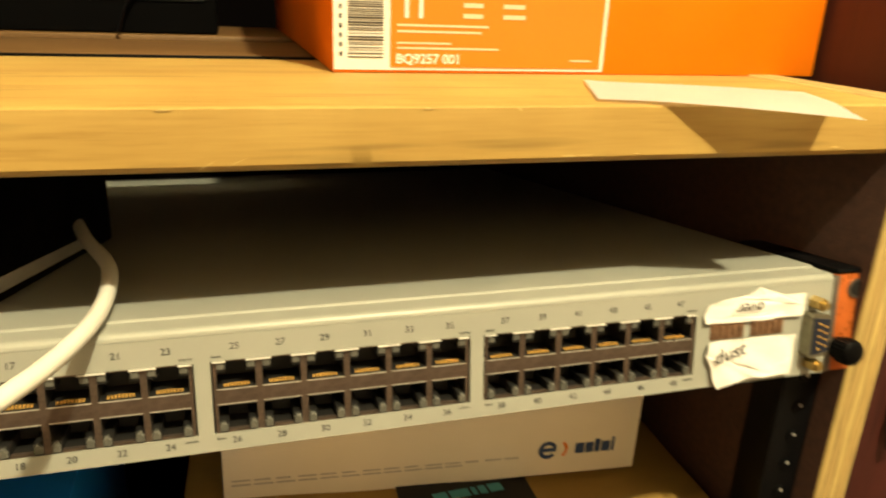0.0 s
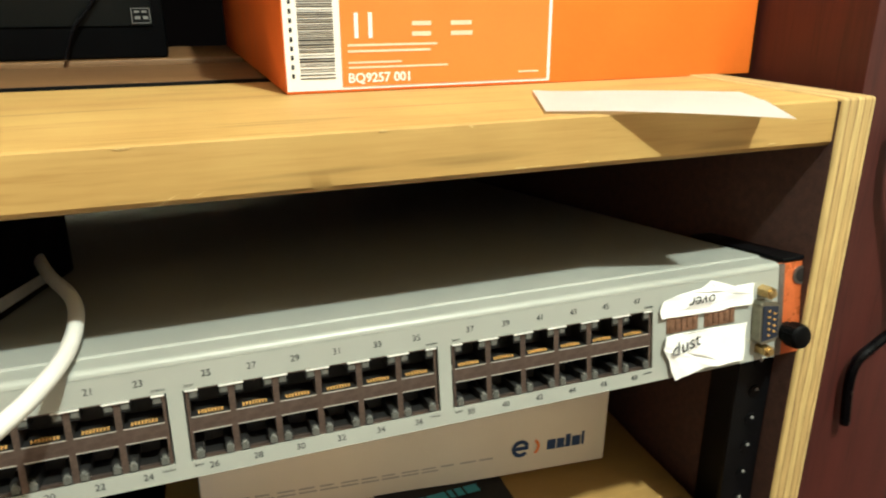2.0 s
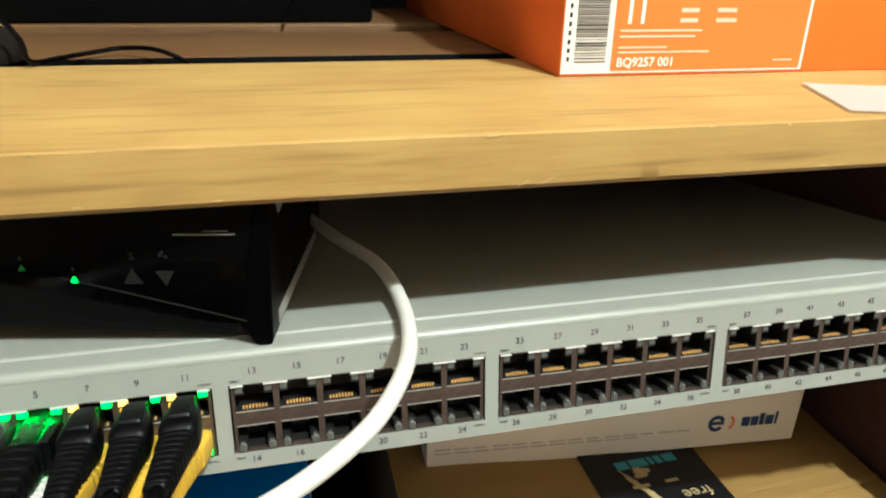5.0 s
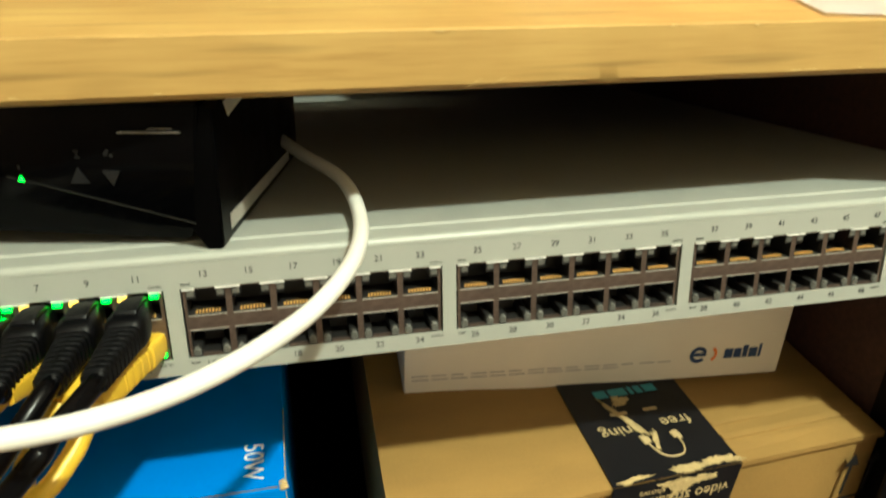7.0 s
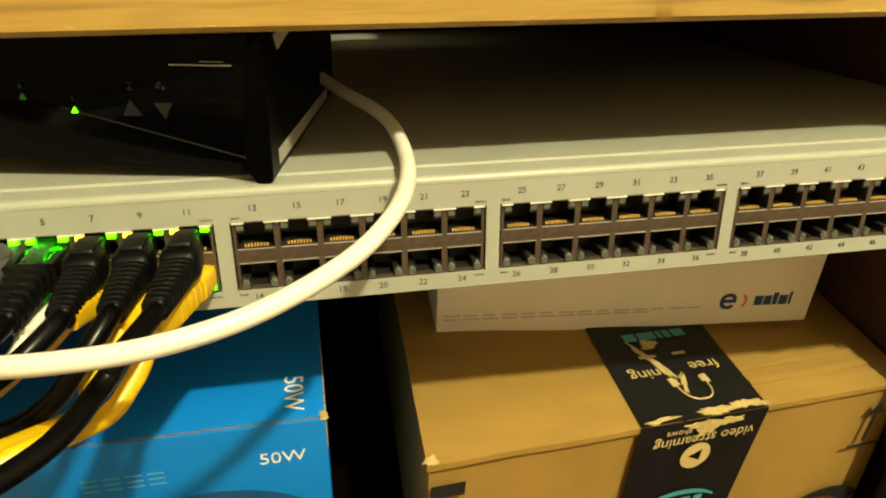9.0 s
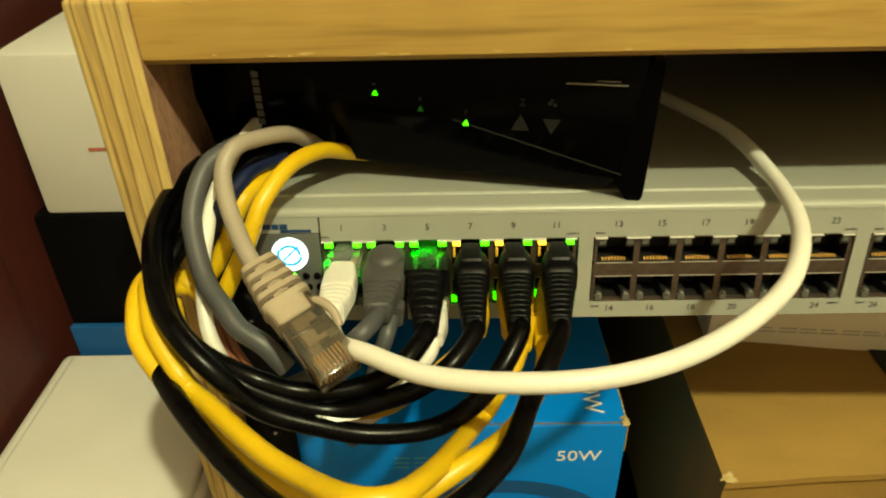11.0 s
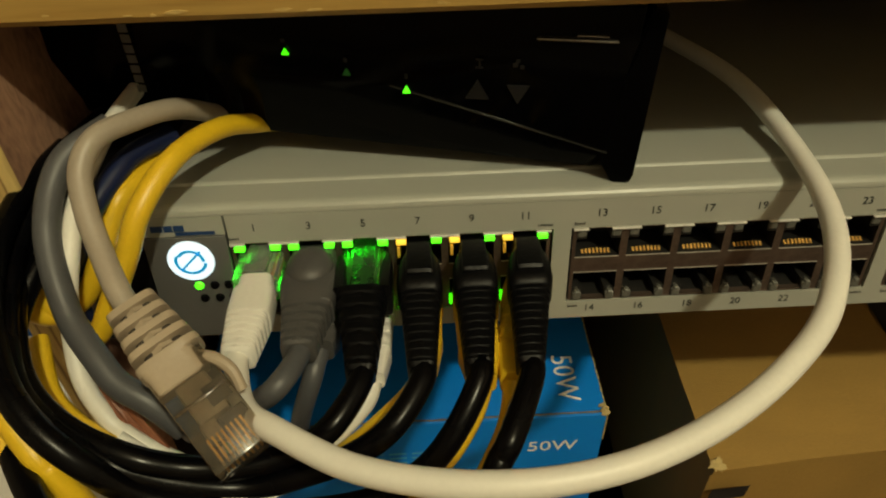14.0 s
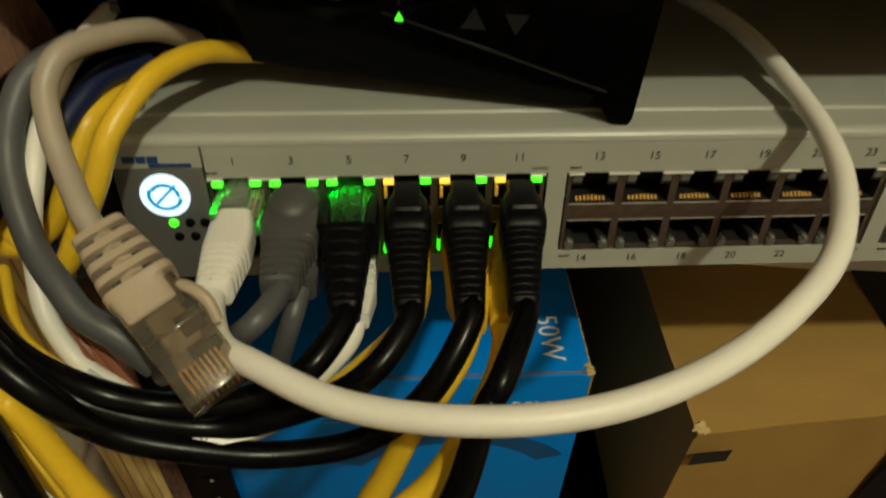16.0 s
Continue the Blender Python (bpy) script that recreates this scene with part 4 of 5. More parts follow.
        w = 0.80 + 0.45 * noise.noise(Vector((1.6 * math.cos(a) + seed, 1.6 * math.sin(a), seed))) + 0.55 * noise.noise(Vector((7 * math.cos(a), 7 * math.sin(a), seed)))
        outline.append((rx * w * math.cos(a), ry * w * math.sin(a)))
    prism(bm, outline, 0.0005, place)
    return part(name, bm, mat, cart, "torn bare cardboard fibre")


torn_patch("torn_patch", top_print(0.630, 0.006, 0.0012, 8), 0.014, 0.0026, 2.3)
torn_patch("torn_patch", top_print(0.672, 0.004, 0.0012, -12), 0.007, 0.0024, 12.6)
torn_patch("torn_patch", top_print(0.450, 0.000, 0.0012, 5), 0.011, 0.0016, 9.9)
torn_patch("torn_patch", front_print(0.535, 0.0015, 0, 0.0022), 0.009, 0.0022, 15.2)
torn_patch("torn_patch", top_print(0.545, 0.075, 0.0016, 70), 0.008, 0.0016, 4.4)
torn_patch("torn_patch", top_print(0.570, 0.002, 0.0012, -4), 0.012, 0.0028, 5.1)
torn_patch("torn_patch", top_print(0.51, 0.135, 0.0016, 108), 0.020, 0.0024, 7.7)
torn_patch("torn_patch", top_print(0.52, 0.185, 0.0016, 30), 0.006, 0.004, 1.2)
torn_patch("torn_patch", front_print(0.590, 0.002, 0, 0.0022), 0.012, 0.0024, 8.4)
torn_patch("torn_patch", front_print(0.548, 0.0042, 0, 0.0024), 0.0072, 0.0052, 21.7)
torn_patch("torn_patch", top_print(0.004, 0.003, 0.0006, 30), 0.0040, 0.0030, 3.0)
# printed up arrows and a black mark on the front
bm = bmesh.new()
for x in (-0.006, 0.006):
    box(bm, x - 0.0008, x + 0.0008, -0.012, 0.004, 0, 0.0002)
    poly(bm, [(x - 0.0042, 0.003, 0.0002), (x + 0.0042, 0.003, 0.0002), (x, 0.0095, 0.0002)])
box(bm, -0.013, 0.013, -0.0155, -0.0140, 0, 0.0002)
part("arrow_print", bm, BLACK_INK, cart, "", front_print(1.022, 0.0215, 0, 0.0018) @ Matrix.Scale(1.3, 4), smooth=False)
bars("black_mark", [(-0.002, -0.005, 0.016, 0.008)], BLACK_INK, cart, front_print(0.012, 0.0145, 0, 0.0014))

bars("tape_print", [(-0.014 + 0.0062 * k, -0.0105, 0.0042, 0.0070) for k in range(5)], TAPE_BLUE, cart, front_print(0.530, 0.0660) @ Matrix.Scale(1.2, 4))
bm = bmesh.new()
for k in range(14):
    a, b = radians(215 + 110 * k / 14), radians(215 + 110 * (k + 1) / 14)
    wa, wb = 0.0010 + 0.0016 * math.sin(math.pi * k / 14), 0.0010 + 0.0016 * math.sin(math.pi * (k + 1) / 14)
    poly(bm, [((0.0205 - q) * math.cos(t), (0.0130 - q) * math.sin(t), 0.0002) for q, t in ((0, a), (0, b), (wb, b), (wa, a))])
poly(bm, [(0.0150, -0.0100, 0.0002), (0.0205, -0.0085, 0.0002), (0.0190, -0.0035, 0.0002), (0.0172, -0.0068, 0.0002)])
part("swoosh_print", bm, TAPE_BLUE, cart, "", front_print(0.538, 0.0640) @ Matrix.Scale(1.3, 4), smooth=False)
bm = bmesh.new()
for k in range(16):
    a, b = radians(35 + 120 * k / 16), radians(35 + 120 * (k + 1) / 16)
    t0, t1 = 0.0012 + 0.0105 * (1 - k / 16) ** 0.8, 0.0012 + 0.0105 * (1 - (k + 1) / 16) ** 0.8
    poly(bm, [((0.030 - q) * math.cos(t), (0.024 - q) * math.sin(t), 0.0002) for q, t in ((0, a), (0, b), (t1, b), (t0, a))])
part("curve_print", bm, BLACK_INK, cart, "", front_print(0.960, 0.0960, 0, 0.0018), smooth=False)

ent = empty("white_carton", pose(-0.001, 0.097, -0.0905, 0, 0.8, -4.1), "off-white slim carton with a blue and orange logo", "box")
bm = bmesh.new()
box(bm, 0, 0.2150, 0, 0.125, 0.0, 0.072, 0.0012)
part("carton_body", bm, CARTON_WHITE, ent)
bars("fine_print", [(0.004 + 0.0105 * k, 0.0133 - 0.00006 * k, 0.0088 - 0.002 * ((k * 7) % 3) / 2, 0.0009) for k in range(14)] + [(0.004 + 0.0105 * k, 0.0108, 0.009, 0.0009) for k in range(11)], material("grey_violet_print", (0.52, 0.48, 0.46), 0.6), ent, pose(0, -0.0002, 0, 90, 0, 0))
bm = bmesh.new()
for k in range(22):
    a, b = radians(20 + 300 * k / 22), radians(20 + 300 * (k + 1) / 22)
    poly(bm, [(r * math.cos(t), r * math.sin(t) * 1.05, 0.0002) for r, t in ((0.0051, a), (0.0051, b), (0.0029, b), (0.0029, a))])
box(bm, -0.0032, 0.0046, -0.0010, 0.0012, 0.00005, 0.0002)
part("logo_sign", bm, INK_BLUE, ent, "", pose(0.1640, -0.0002, 0.0160, 90, 0, 0), smooth=False)
bm = bmesh.new()
for k in range(10):
    a, b = radians(-55 + 110 * k / 10), radians(-55 + 110 * (k + 1) / 10)
    poly(bm, [(-0.003 + r * math.cos(t), r * math.sin(t), 0.0002) for r, t in ((0.0056, a), (0.0056, b), (0.0040, b), (0.0040, a))])
part("logo_sign", bm, LOGO_ORANGE, ent, "", pose(0.1725, -0.0002, 0.0160, 90, 0, 0), smooth=False)
bars("logo_print", [(0.1795, 0.0126, 0.0050, 0.0062), (0.1852, 0.0126, 0.0045, 0.0062), (0.1904, 0.0126, 0.0030, 0.0080), (0.1942, 0.0126, 0.0050, 0.0062), (0.2000, 0.0126, 0.0016, 0.0084)], INK_BLUE, ent, pose(0, -0.0002, 0, 90, 0, 0))

blue = empty("blue_box", pose(-0.0622, 0.0148, -0.222), "cyan blue retail carton with white 50W print", "box")
bm = bmesh.new()
box(bm, -0.150, 0, 0, 0.190, 0.0, 0.1602, 0.0007)
part("carton_body", bm, BLUE_BOX, blue)
writing("power_print", "50W", 0.0088, WHITE_INK, blue, pose(-0.0190, -0.0002, 0.1418, 90, 0, 0), width=1.08)
writing("power_print", "50W", 0.0118, WHITE_INK, blue, pose(-0.0130, 0.0178, 0.1604, 0, 0, -90), width=0.92)
bm = bmesh.new()
for k in range(60):
    xa, xb = -0.1480 + 0.1474 * k / 60, -0.1480 + 0.1474 * (k + 1.03) / 60
    wob, wide = 0.0004 * noise.noise(Vector((k * 0.31, 3.0, 0.0))), 0.0003 + 0.0003 * abs(noise.noise(Vector((k * 0.7, 8.0, 0.0))))
    box(bm, xa, xb, 0.0014 + wob - wide, 0.0014 + wob + wide, 0.1600, 0.16040 + 0.0003 * abs(noise.noise(Vector((k * 0.5, 1.0, 0.0)))))
part("edge_crease", bm, material("worn_grey_card_edge", (0.16, 0.13, 0.10), 0.8, vary=0.4, scale=400), blue)
bars("fine_print", [(-0.098 + 0.0085 * k, 0.1415 - 0.003 * r, 0.0065, 0.0008) for k in range(4) for r in range(3)], material("pale_blue_print", (0.10, 0.38, 0.62), 0.5), blue, pose(0, -0.0002, 0, 90, 0, 0))
bm = bmesh.new()
for k in range(7):
    p = Vector((-0.001 + 0.0008 * math.sin(k * 2.1), 0.0004 + 0.0006 * k, 0.1600))
    prism(bm, [(-0.0013, -0.0006), (0.0011, -0.0009), (0.0014, 0.0007), (-0.0006, 0.0011)], 0.0007, Matrix.Translation(p) @ pose(0, 0, 0, 20 * k, 15 * k, 37 * k))
for k in range(9):    # pale strips down the corner and back along the side paint the edge highlight
    za = 0.1575 - 0.0016 * k
    box(bm, -0.0002, 0.0002, -0.0002, 0.0001 + 0.0001 * (k % 2), za, za + 0.0011)
for k in range(16):
    ya = 0.004 + 0.0030 * k
    box(bm, -0.0002 - 0.0001 * (k % 3), 0.0002, ya, ya + 0.0024 - 0.0006 * (k % 2), 0.1600, 0.16035)
part("frayed_lit_corner", bm, KRAFT_TORN, blue, "frayed torn box corner with painted edge highlight")

bm = bmesh.new()
for k in range(18):
    a, b = radians(25 + 130 * k / 18), radians(25 + 130 * (k + 1) / 18)
    poly(bm, [(rr * math.cos(t) * 1.5, rr * math.sin(t), 0.0002) for rr, t in ((0.034, a), (0.034, b), (0.026, b), (0.026, a))])
part("curve_print", bm, BLUE_DARK, blue, "", pose(-0.0500, -0.0003, 0.0930, 90, 0, 0), smooth=False)

# ---- on the shelf ----
shoe = empty("shoe_box", pose(0.0535, 0.0925, 0.1153), "bright orange shoe box with barcode label", "shoe box")
bm = bmesh.new()
box(bm, 0, 0.2360, 0, 0.330, 0, 0.118, 0.0008)
part("box_body", bm, ORANGE, shoe)
bm = bmesh.new()
box(bm, -0.0016, 0.2376, -0.0018, 0.3318, 0.0515, 0.1205, 0.0008)
part("lid", bm, ORANGE, shoe)
bars("lid_print", [(0.004, 0.0530, 0.052, 0.006)], WHITE_INK, shoe, pose(0, -0.0022, 0, 90, 0, 0))
label = bars("size_label", [(0.0006, 0.0012, 0.1196, 0.0460)], WHITE_INK, shoe, pose(0, -0.0002, 0, 90, 0, 0), label="white bordered size label")
bars("label_field", [(0.0235, 0.0026, 0.0950, 0.0432)], ORANGE_SHEET, label, pose(0, -0.0002, 0.0004))
rnd = random.Random(5)
codes, zz = [], 0.0060
while zz < 0.0440:
    h = rnd.choice((0.0002, 0.0003, 0.0004, 0.0006))
    codes.append((0.0062, zz, 0.0145, h))
    zz += h + rnd.choice((0.0005, 0.0007, 0.0010))
bars("barcode", codes, BLACK_INK, label, pose(0, 0, 0.0003))
bars("code_print", [(0.0028, 0.0065 + 0.0036 * k, 0.0011, 0.0018) for k in range(11)], BLACK_INK, label, pose(0, 0, 0.0003))
writing("size_print", "11", 0.0138, WHITE_INK, label, pose(0.0330, 0.0262, 0.0007), width=0.86, bold=0.0003)
bars("name_print", [(0.0275, 0.0397, 0.0022, 0.0030), (0.0304, 0.0397, 0.0008, 0.0030), (0.0318, 0.0397, 0.0026, 0.0030), (0.0351, 0.0397, 0.0024, 0.0030)] + [(0.0402 + 0.0031 * k, 0.0397, 0.0023, 0.0030) for k in range(11)] + [(0.0762, 0.0397, 0.0020, 0.0030), (0.0803, 0.0397, 0.0022, 0.0030), (0.0832, 0.0397, 0.0022, 0.0030)], PALE_INK, label, pose(0, 0, 0.0006))
bars("size_mark", [(0.0540, 0.0264, 0.0085, 0.0018), (0.0540, 0.0222, 0.0085, 0.0018), (0.0715, 0.0264, 0.0095, 0.0018), (0.0715, 0.0222, 0.0100, 0.0018)], PALE_INK, label, pose(0, 0, 0.0006))
bars("fine_print", [(0.0262, 0.0185, 0.0390, 0.0009), (0.0262, 0.0161, 0.0360, 0.0009), (0.0262, 0.0116, 0.0230, 0.0008), (0.0262, 0.0096, 0.0440, 0.0008), (0.1040, 0.0054, 0.0100, 0.0008)], PALE_INK, label, pose(0, 0, 0.0006))
writing("style_print", "BQ9257 001", 0.0054, WHITE_INK, label, pose(0.0258, 0.0056, 0.0007), align="LEFT", bold=0.00012)

bm = bmesh.new()
n = 10
cw, ch = 0.0845, 0.0545
gridv = [[bm.verts.new((cw * i / n, ch * j / n, 0.0006 + 0.0006 * max(0, 1 - i / n * 5) ** 2 * (0.3 + 0.7 * j / n) + 0.0006 * math.sin(i / n * 3))) for j in range(n + 1)] for i in range(n + 1)]
for i in range(n):
    for j in range(n):
        bm.faces.new((gridv[i][j], gridv[i + 1][j], gridv[i + 1][j + 1], gridv[i][j + 1]))
for v in bm.verts:    # the free corner droops
    v.co.z -= 0.09 * max(0.0, v.co.x * 0.3746 - v.co.y * 0.9272 - 0.0070)
bmesh.ops.solidify(bm, geom=bm.faces[:], thickness=0.0005)
card = part("paper_card", bm, PAPER, None, "", pose(0.1290, 0.0105, 0.1154, 0, 0, -22))
tagged(card, "plain white card lying over the shelf's front edge", "card")

monitor = empty("monitor", pose(-0.16, 0.318, 0.1152), "dark switched-off flat screen with a small sticker", "monitor")
bm = bmesh.new()
box(bm, -0.200, 0.169, 0.0, 0.026, 0.0, 0.235, 0.003)
case = part("case", bm, material("dull_black_bezel", (0.0022, 0.0022, 0.0025), 0.6, spec=0.06), monitor)
bm = bmesh.new()
box(bm, -0.186, 0.1612, -0.0012, 0.001, 0.0205, 0.224, 0.0004)
screen = part("screen", bm, GLASS_DARK, monitor, "dull dark grey screen")
STICK = material("grey_sticker_print", (0.16, 0.16, 0.15), 0.5)
bars("sticker", [(0.149, 0.022, 0.0115, 0.0005), (0.149, 0.0310, 0.0115, 0.0005), (0.149, 0.022, 0.0005, 0.0095), (0.160, 0.022, 0.0005, 0.0095), (0.151, 0.0285, 0.003, 0.0014), (0.1555, 0.0285, 0.003, 0.0014), (0.151, 0.0245, 0.0035, 0.0020), (0.156, 0.0245, 0.003, 0.0020)], STICK, screen, pose(0, -0.0014, 0, 90, 0, 0))

bm = bmesh.new()
made = bmesh.ops.create_uvsphere(bm, u_segments=24, v_segments=14, radius=1)
for v in bm.verts:
    v.co = (v.co.x * 0.016, v.co.y * 0.028, max(v.co.z, -0.25) * 0.0120 + 0.0031)
mouse = part("computer_mouse", bm, GREY_PLASTIC, None, "", pose(-0.1870, 0.1700, 0.1152, 0, 0, 15))
tagged(mouse, "warm grey computer mouse on the rear shelf", "mouse")
bm = bmesh.new()
tube(bm, [(-0.1850, 0.1520, 0.1270), (-0.1775, 0.1450, 0.1330), (-0.1707, 0.1424, 0.1340), (-0.1640, 0.1380, 0.1275), (-0.1622, 0.1407, 0.1180), (-0.1551, 0.1560, 0.1170), (-0.1433, 0.1690, 0.1175), (-0.1309, 0.1750, 0.1185), (-0.1122, 0.1590, 0.1190), (-0.0990, 0.1565, 0.1100), (-0.0940, 0.1570, 0.0850)], 0.0011, 8)
tagged(part("thin_cord", bm, CABLE_BLACK), "thin black cord dipping into the shelf gap", "cable")
bm = bmesh.new()
tube(bm, [(-0.0520, 0.3080, 0.1165), (-0.0455, 0.3110, 0.1340), (-0.0372, 0.3125, 0.1442), (-0.0300, 0.3130, 0.1535), (-0.0240, 0.3130, 0.1650), (-0.0140, 0.3130, 0.2000), (-0.0040, 0.3130, 0.2700), (0.0020, 0.3140, 0.3480), (0.0030, 0.3200, 0.3530), (0.0040, 0.3460, 0.3520), (0.0050, 0.3500, 0.3000)], 0.0013, 8)
tagged(part("screen_cord", bm, CABLE_BLACK), "thin black cord hanging down over the screen", "cable")

# ---- patch cables ----
ROUTES = {
    'grey_upper': [(-0.1585, -0.0415, 0.0365), (-0.1640, -0.0410, 0.0305), (-0.1745, -0.036, 0.0165), (-0.187, -0.03, 0.005)],
    'grey_lower': [(-0.1519, -0.026, 0.0292), (-0.1535, -0.032, 0.0264), (-0.157, -0.034, 0.0164), (-0.162, -0.03, -0.0033), (-0.169, -0.022, -0.0277)],
    'white_lower': [(-0.1393, -0.034, 0.0272), (-0.1413, -0.038, 0.0242), (-0.1478, -0.043, 0.0199), (-0.1558, -0.047, 0.0142), (-0.1627, -0.048, 0.0104), (-0.1734, -0.048, 0.0082), (-0.1849, -0.047, 0.0142), (-0.1968, -0.042, 0.0209)],
    'yellow_c': [(-0.1272, -0.036, 0.0320), (-0.1312, -0.04, 0.0290), (-0.1378, -0.044, 0.0249), (-0.145, -0.047, 0.0201), (-0.1542, -0.049, 0.0149), (-0.1726, -0.048, 0.012), (-0.1874, -0.046, 0.0151), (-0.1995, -0.042, 0.02), (-0.2115, -0.034, 0.0257), (-0.2182, -0.02, 0.0315)],
    'yellow_b': [(-0.1145, -0.036, 0.0272), (-0.1172, -0.042, 0.0239), (-0.1219, -0.047, 0.0184), (-0.1272, -0.05, 0.0108), (-0.1464, -0.0965, 0.0384), (-0.1723, -0.0835, 0.032), (-0.1995, -0.058, 0.0291), (-0.2062, -0.053, 0.0339), (-0.2134, -0.045, 0.0403), (-0.2180, -0.0350, 0.0430), (-0.2222, -0.0235, 0.0420), (-0.2215, -0.0154, 0.0370), (-0.2174, -0.0129, 0.0319), (-0.2098, -0.0099, 0.0345), (-0.2036, -0.0065, 0.0440), (-0.2000, -0.0010, 0.0520), (-0.1973, 0.004, 0.0556), (-0.1922, 0.018, 0.0549)],
    'yellow_a': [(-0.1071, -0.036, 0.0267), (-0.1083, -0.042, 0.0232), (-0.1113, -0.048, 0.0191), (-0.1175, -0.057, 0.016), (-0.1296, -0.0763, 0.0254), (-0.155, -0.0854, 0.0192), (-0.1882, -0.0694, 0.0191), (-0.2158, -0.0479, 0.0338), (-0.2225, -0.0350, 0.0395), (-0.2235, -0.0235, 0.0420), (-0.2205, -0.0131, 0.0385), (-0.2146, -0.0128, 0.0317), (-0.2060, -0.0188, 0.0298), (-0.1997, -0.0160, 0.0393), (-0.1945, -0.0118, 0.0488), (-0.1903, -0.007, 0.0579), (-0.1851, 0.003, 0.0631), (-0.1806, 0.013, 0.0633), (-0.1752, 0.0230, 0.0610), (-0.1690, 0.0340, 0.0550), (-0.1610, 0.0470, 0.0490), (-0.1470, 0.0800, 0.0435)],
    'black_11': [(-0.106, -0.045, 0.0461), (-0.1072, -0.05, 0.038), (-0.1104, -0.055, 0.0337), (-0.1141, -0.06, 0.0296), (-0.1232, -0.0805, 0.0289), (-0.1429, -0.0994, 0.0323), (-0.1705, -0.0957, 0.0325), (-0.2071, -0.0577, 0.0312), (-0.2187, -0.0335, 0.0354), (-0.216, -0.012, 0.046), (-0.205, 0.012, 0.05)],
    'black_9': [(-0.1161, -0.044, 0.0455), (-0.1173, -0.047, 0.0403), (-0.1215, -0.05, 0.0292), (-0.1289, -0.054, 0.021), (-0.1401, -0.057, 0.0156), (-0.1556, -0.059, 0.0159), (-0.1688, -0.06, 0.02), (-0.1841, -0.06, 0.0269), (-0.195, -0.058, 0.0387), (-0.2041, -0.052, 0.0454), (-0.2115, -0.042, 0.0488), (-0.2168, -0.028, 0.054), (-0.2202, -0.012, 0.056), (-0.22, 0.005, 0.0574), (-0.2155, 0.02, 0.0586)],
    'black_7': [(-0.128, -0.044, 0.0462), (-0.13, -0.047, 0.0393), (-0.1344, -0.05, 0.0321), (-0.1429, -0.053, 0.027), (-0.1524, -0.055, 0.0245), (-0.1656, -0.056, 0.0218), (-0.1793, -0.057, 0.0268), (-0.191, -0.056, 0.0334), (-0.201, -0.052, 0.0397), (-0.2087, -0.045, 0.0436), (-0.2132, -0.035, 0.0478), (-0.2178, -0.02, 0.0497), (-0.2197, -0.005, 0.0518), (-0.2173, 0.01, 0.0554), (-0.2115, 0.025, 0.0587)],
    'black_5': [(-0.1411, -0.042, 0.0464), (-0.1424, -0.046, 0.0425), (-0.1471, -0.05, 0.033), (-0.1545, -0.052, 0.0284), (-0.1638, -0.054, 0.027), (-0.1759, -0.055, 0.0285), (-0.1869, -0.055, 0.0335), (-0.1995, -0.05, 0.0368), (-0.2082, -0.043, 0.0411), (-0.214, -0.032, 0.0445), (-0.2191, -0.015, 0.0468), (-0.2193, 0.002, 0.053), (-0.2161, 0.02, 0.057), (-0.2089, 0.04, 0.0582)],
    'grey_loop': [(-0.1986, 0.012, 0.0693), (-0.2064, 0.004, 0.067), (-0.2093, -0.003, 0.0628), (-0.2107, -0.01, 0.0555), (-0.2084, -0.018, 0.0491), (-0.2043, -0.026, 0.0428), (-0.1984, -0.033, 0.0393), (-0.1933, -0.038, 0.0357), (-0.1864, -0.041, 0.0323), (-0.1804, -0.043, 0.0254)],
    'beige': [(-0.1600, 0.090, 0.0425), (-0.1730, 0.055, 0.0480), (-0.1790, 0.036, 0.0570), (-0.1855, 0.0205, 0.0680), (-0.1927, 0.008, 0.0722), (-0.1975, 0.0, 0.0729), (-0.1999, -0.006, 0.069), (-0.1983, -0.013, 0.0636), (-0.1949, -0.02, 0.0584), (-0.1904, -0.028, 0.0543), (-0.1872, -0.032, 0.0516)],
    'white_loop': [(-0.2, 0.035, 0.0657), (-0.2015, 0.018, 0.0658), (-0.2041, 0.005, 0.0617), (-0.2066, -0.003, 0.0563), (-0.2067, -0.011, 0.0512), (-0.2075, -0.018, 0.0438), (-0.2069, -0.025, 0.0364), (-0.2047, -0.032, 0.0289), (-0.1996, -0.037, 0.0205), (-0.191, -0.042, 0.0171), (-0.1824, -0.044, 0.0115)],
    'blue': [(-0.1891, 0.022, 0.0598), (-0.196, 0.012, 0.0607), (-0.1995, 0.004, 0.059), (-0.2034, -0.004, 0.0553), (-0.2085, -0.0060, 0.0471), (-0.2125, -0.0085, 0.0370), (-0.2120, -0.0110, 0.0250)],
}
ROUTES["white_loop_cable"] = [(-0.1685, -0.0400, 0.0285), (-0.1658, -0.0460, 0.0345), (-0.1640, -0.0485, 0.0392), (-0.1552, -0.0576, 0.0432), (-0.1396, -0.0672, 0.0446), (-0.1194, -0.0732, 0.0476), (-0.0985, -0.0730, 0.0489), (-0.0786, -0.0667, 0.0498), (-0.0602, -0.0557, 0.0518), (-0.0453, -0.0406, 0.0536), (-0.0334, -0.0149, 0.0536), (-0.0284, 0.0183, 0.0518), (-0.0312, 0.0549, 0.0516), (-0.0454, 0.0956, 0.0495), (-0.06, 0.15, 0.045)]


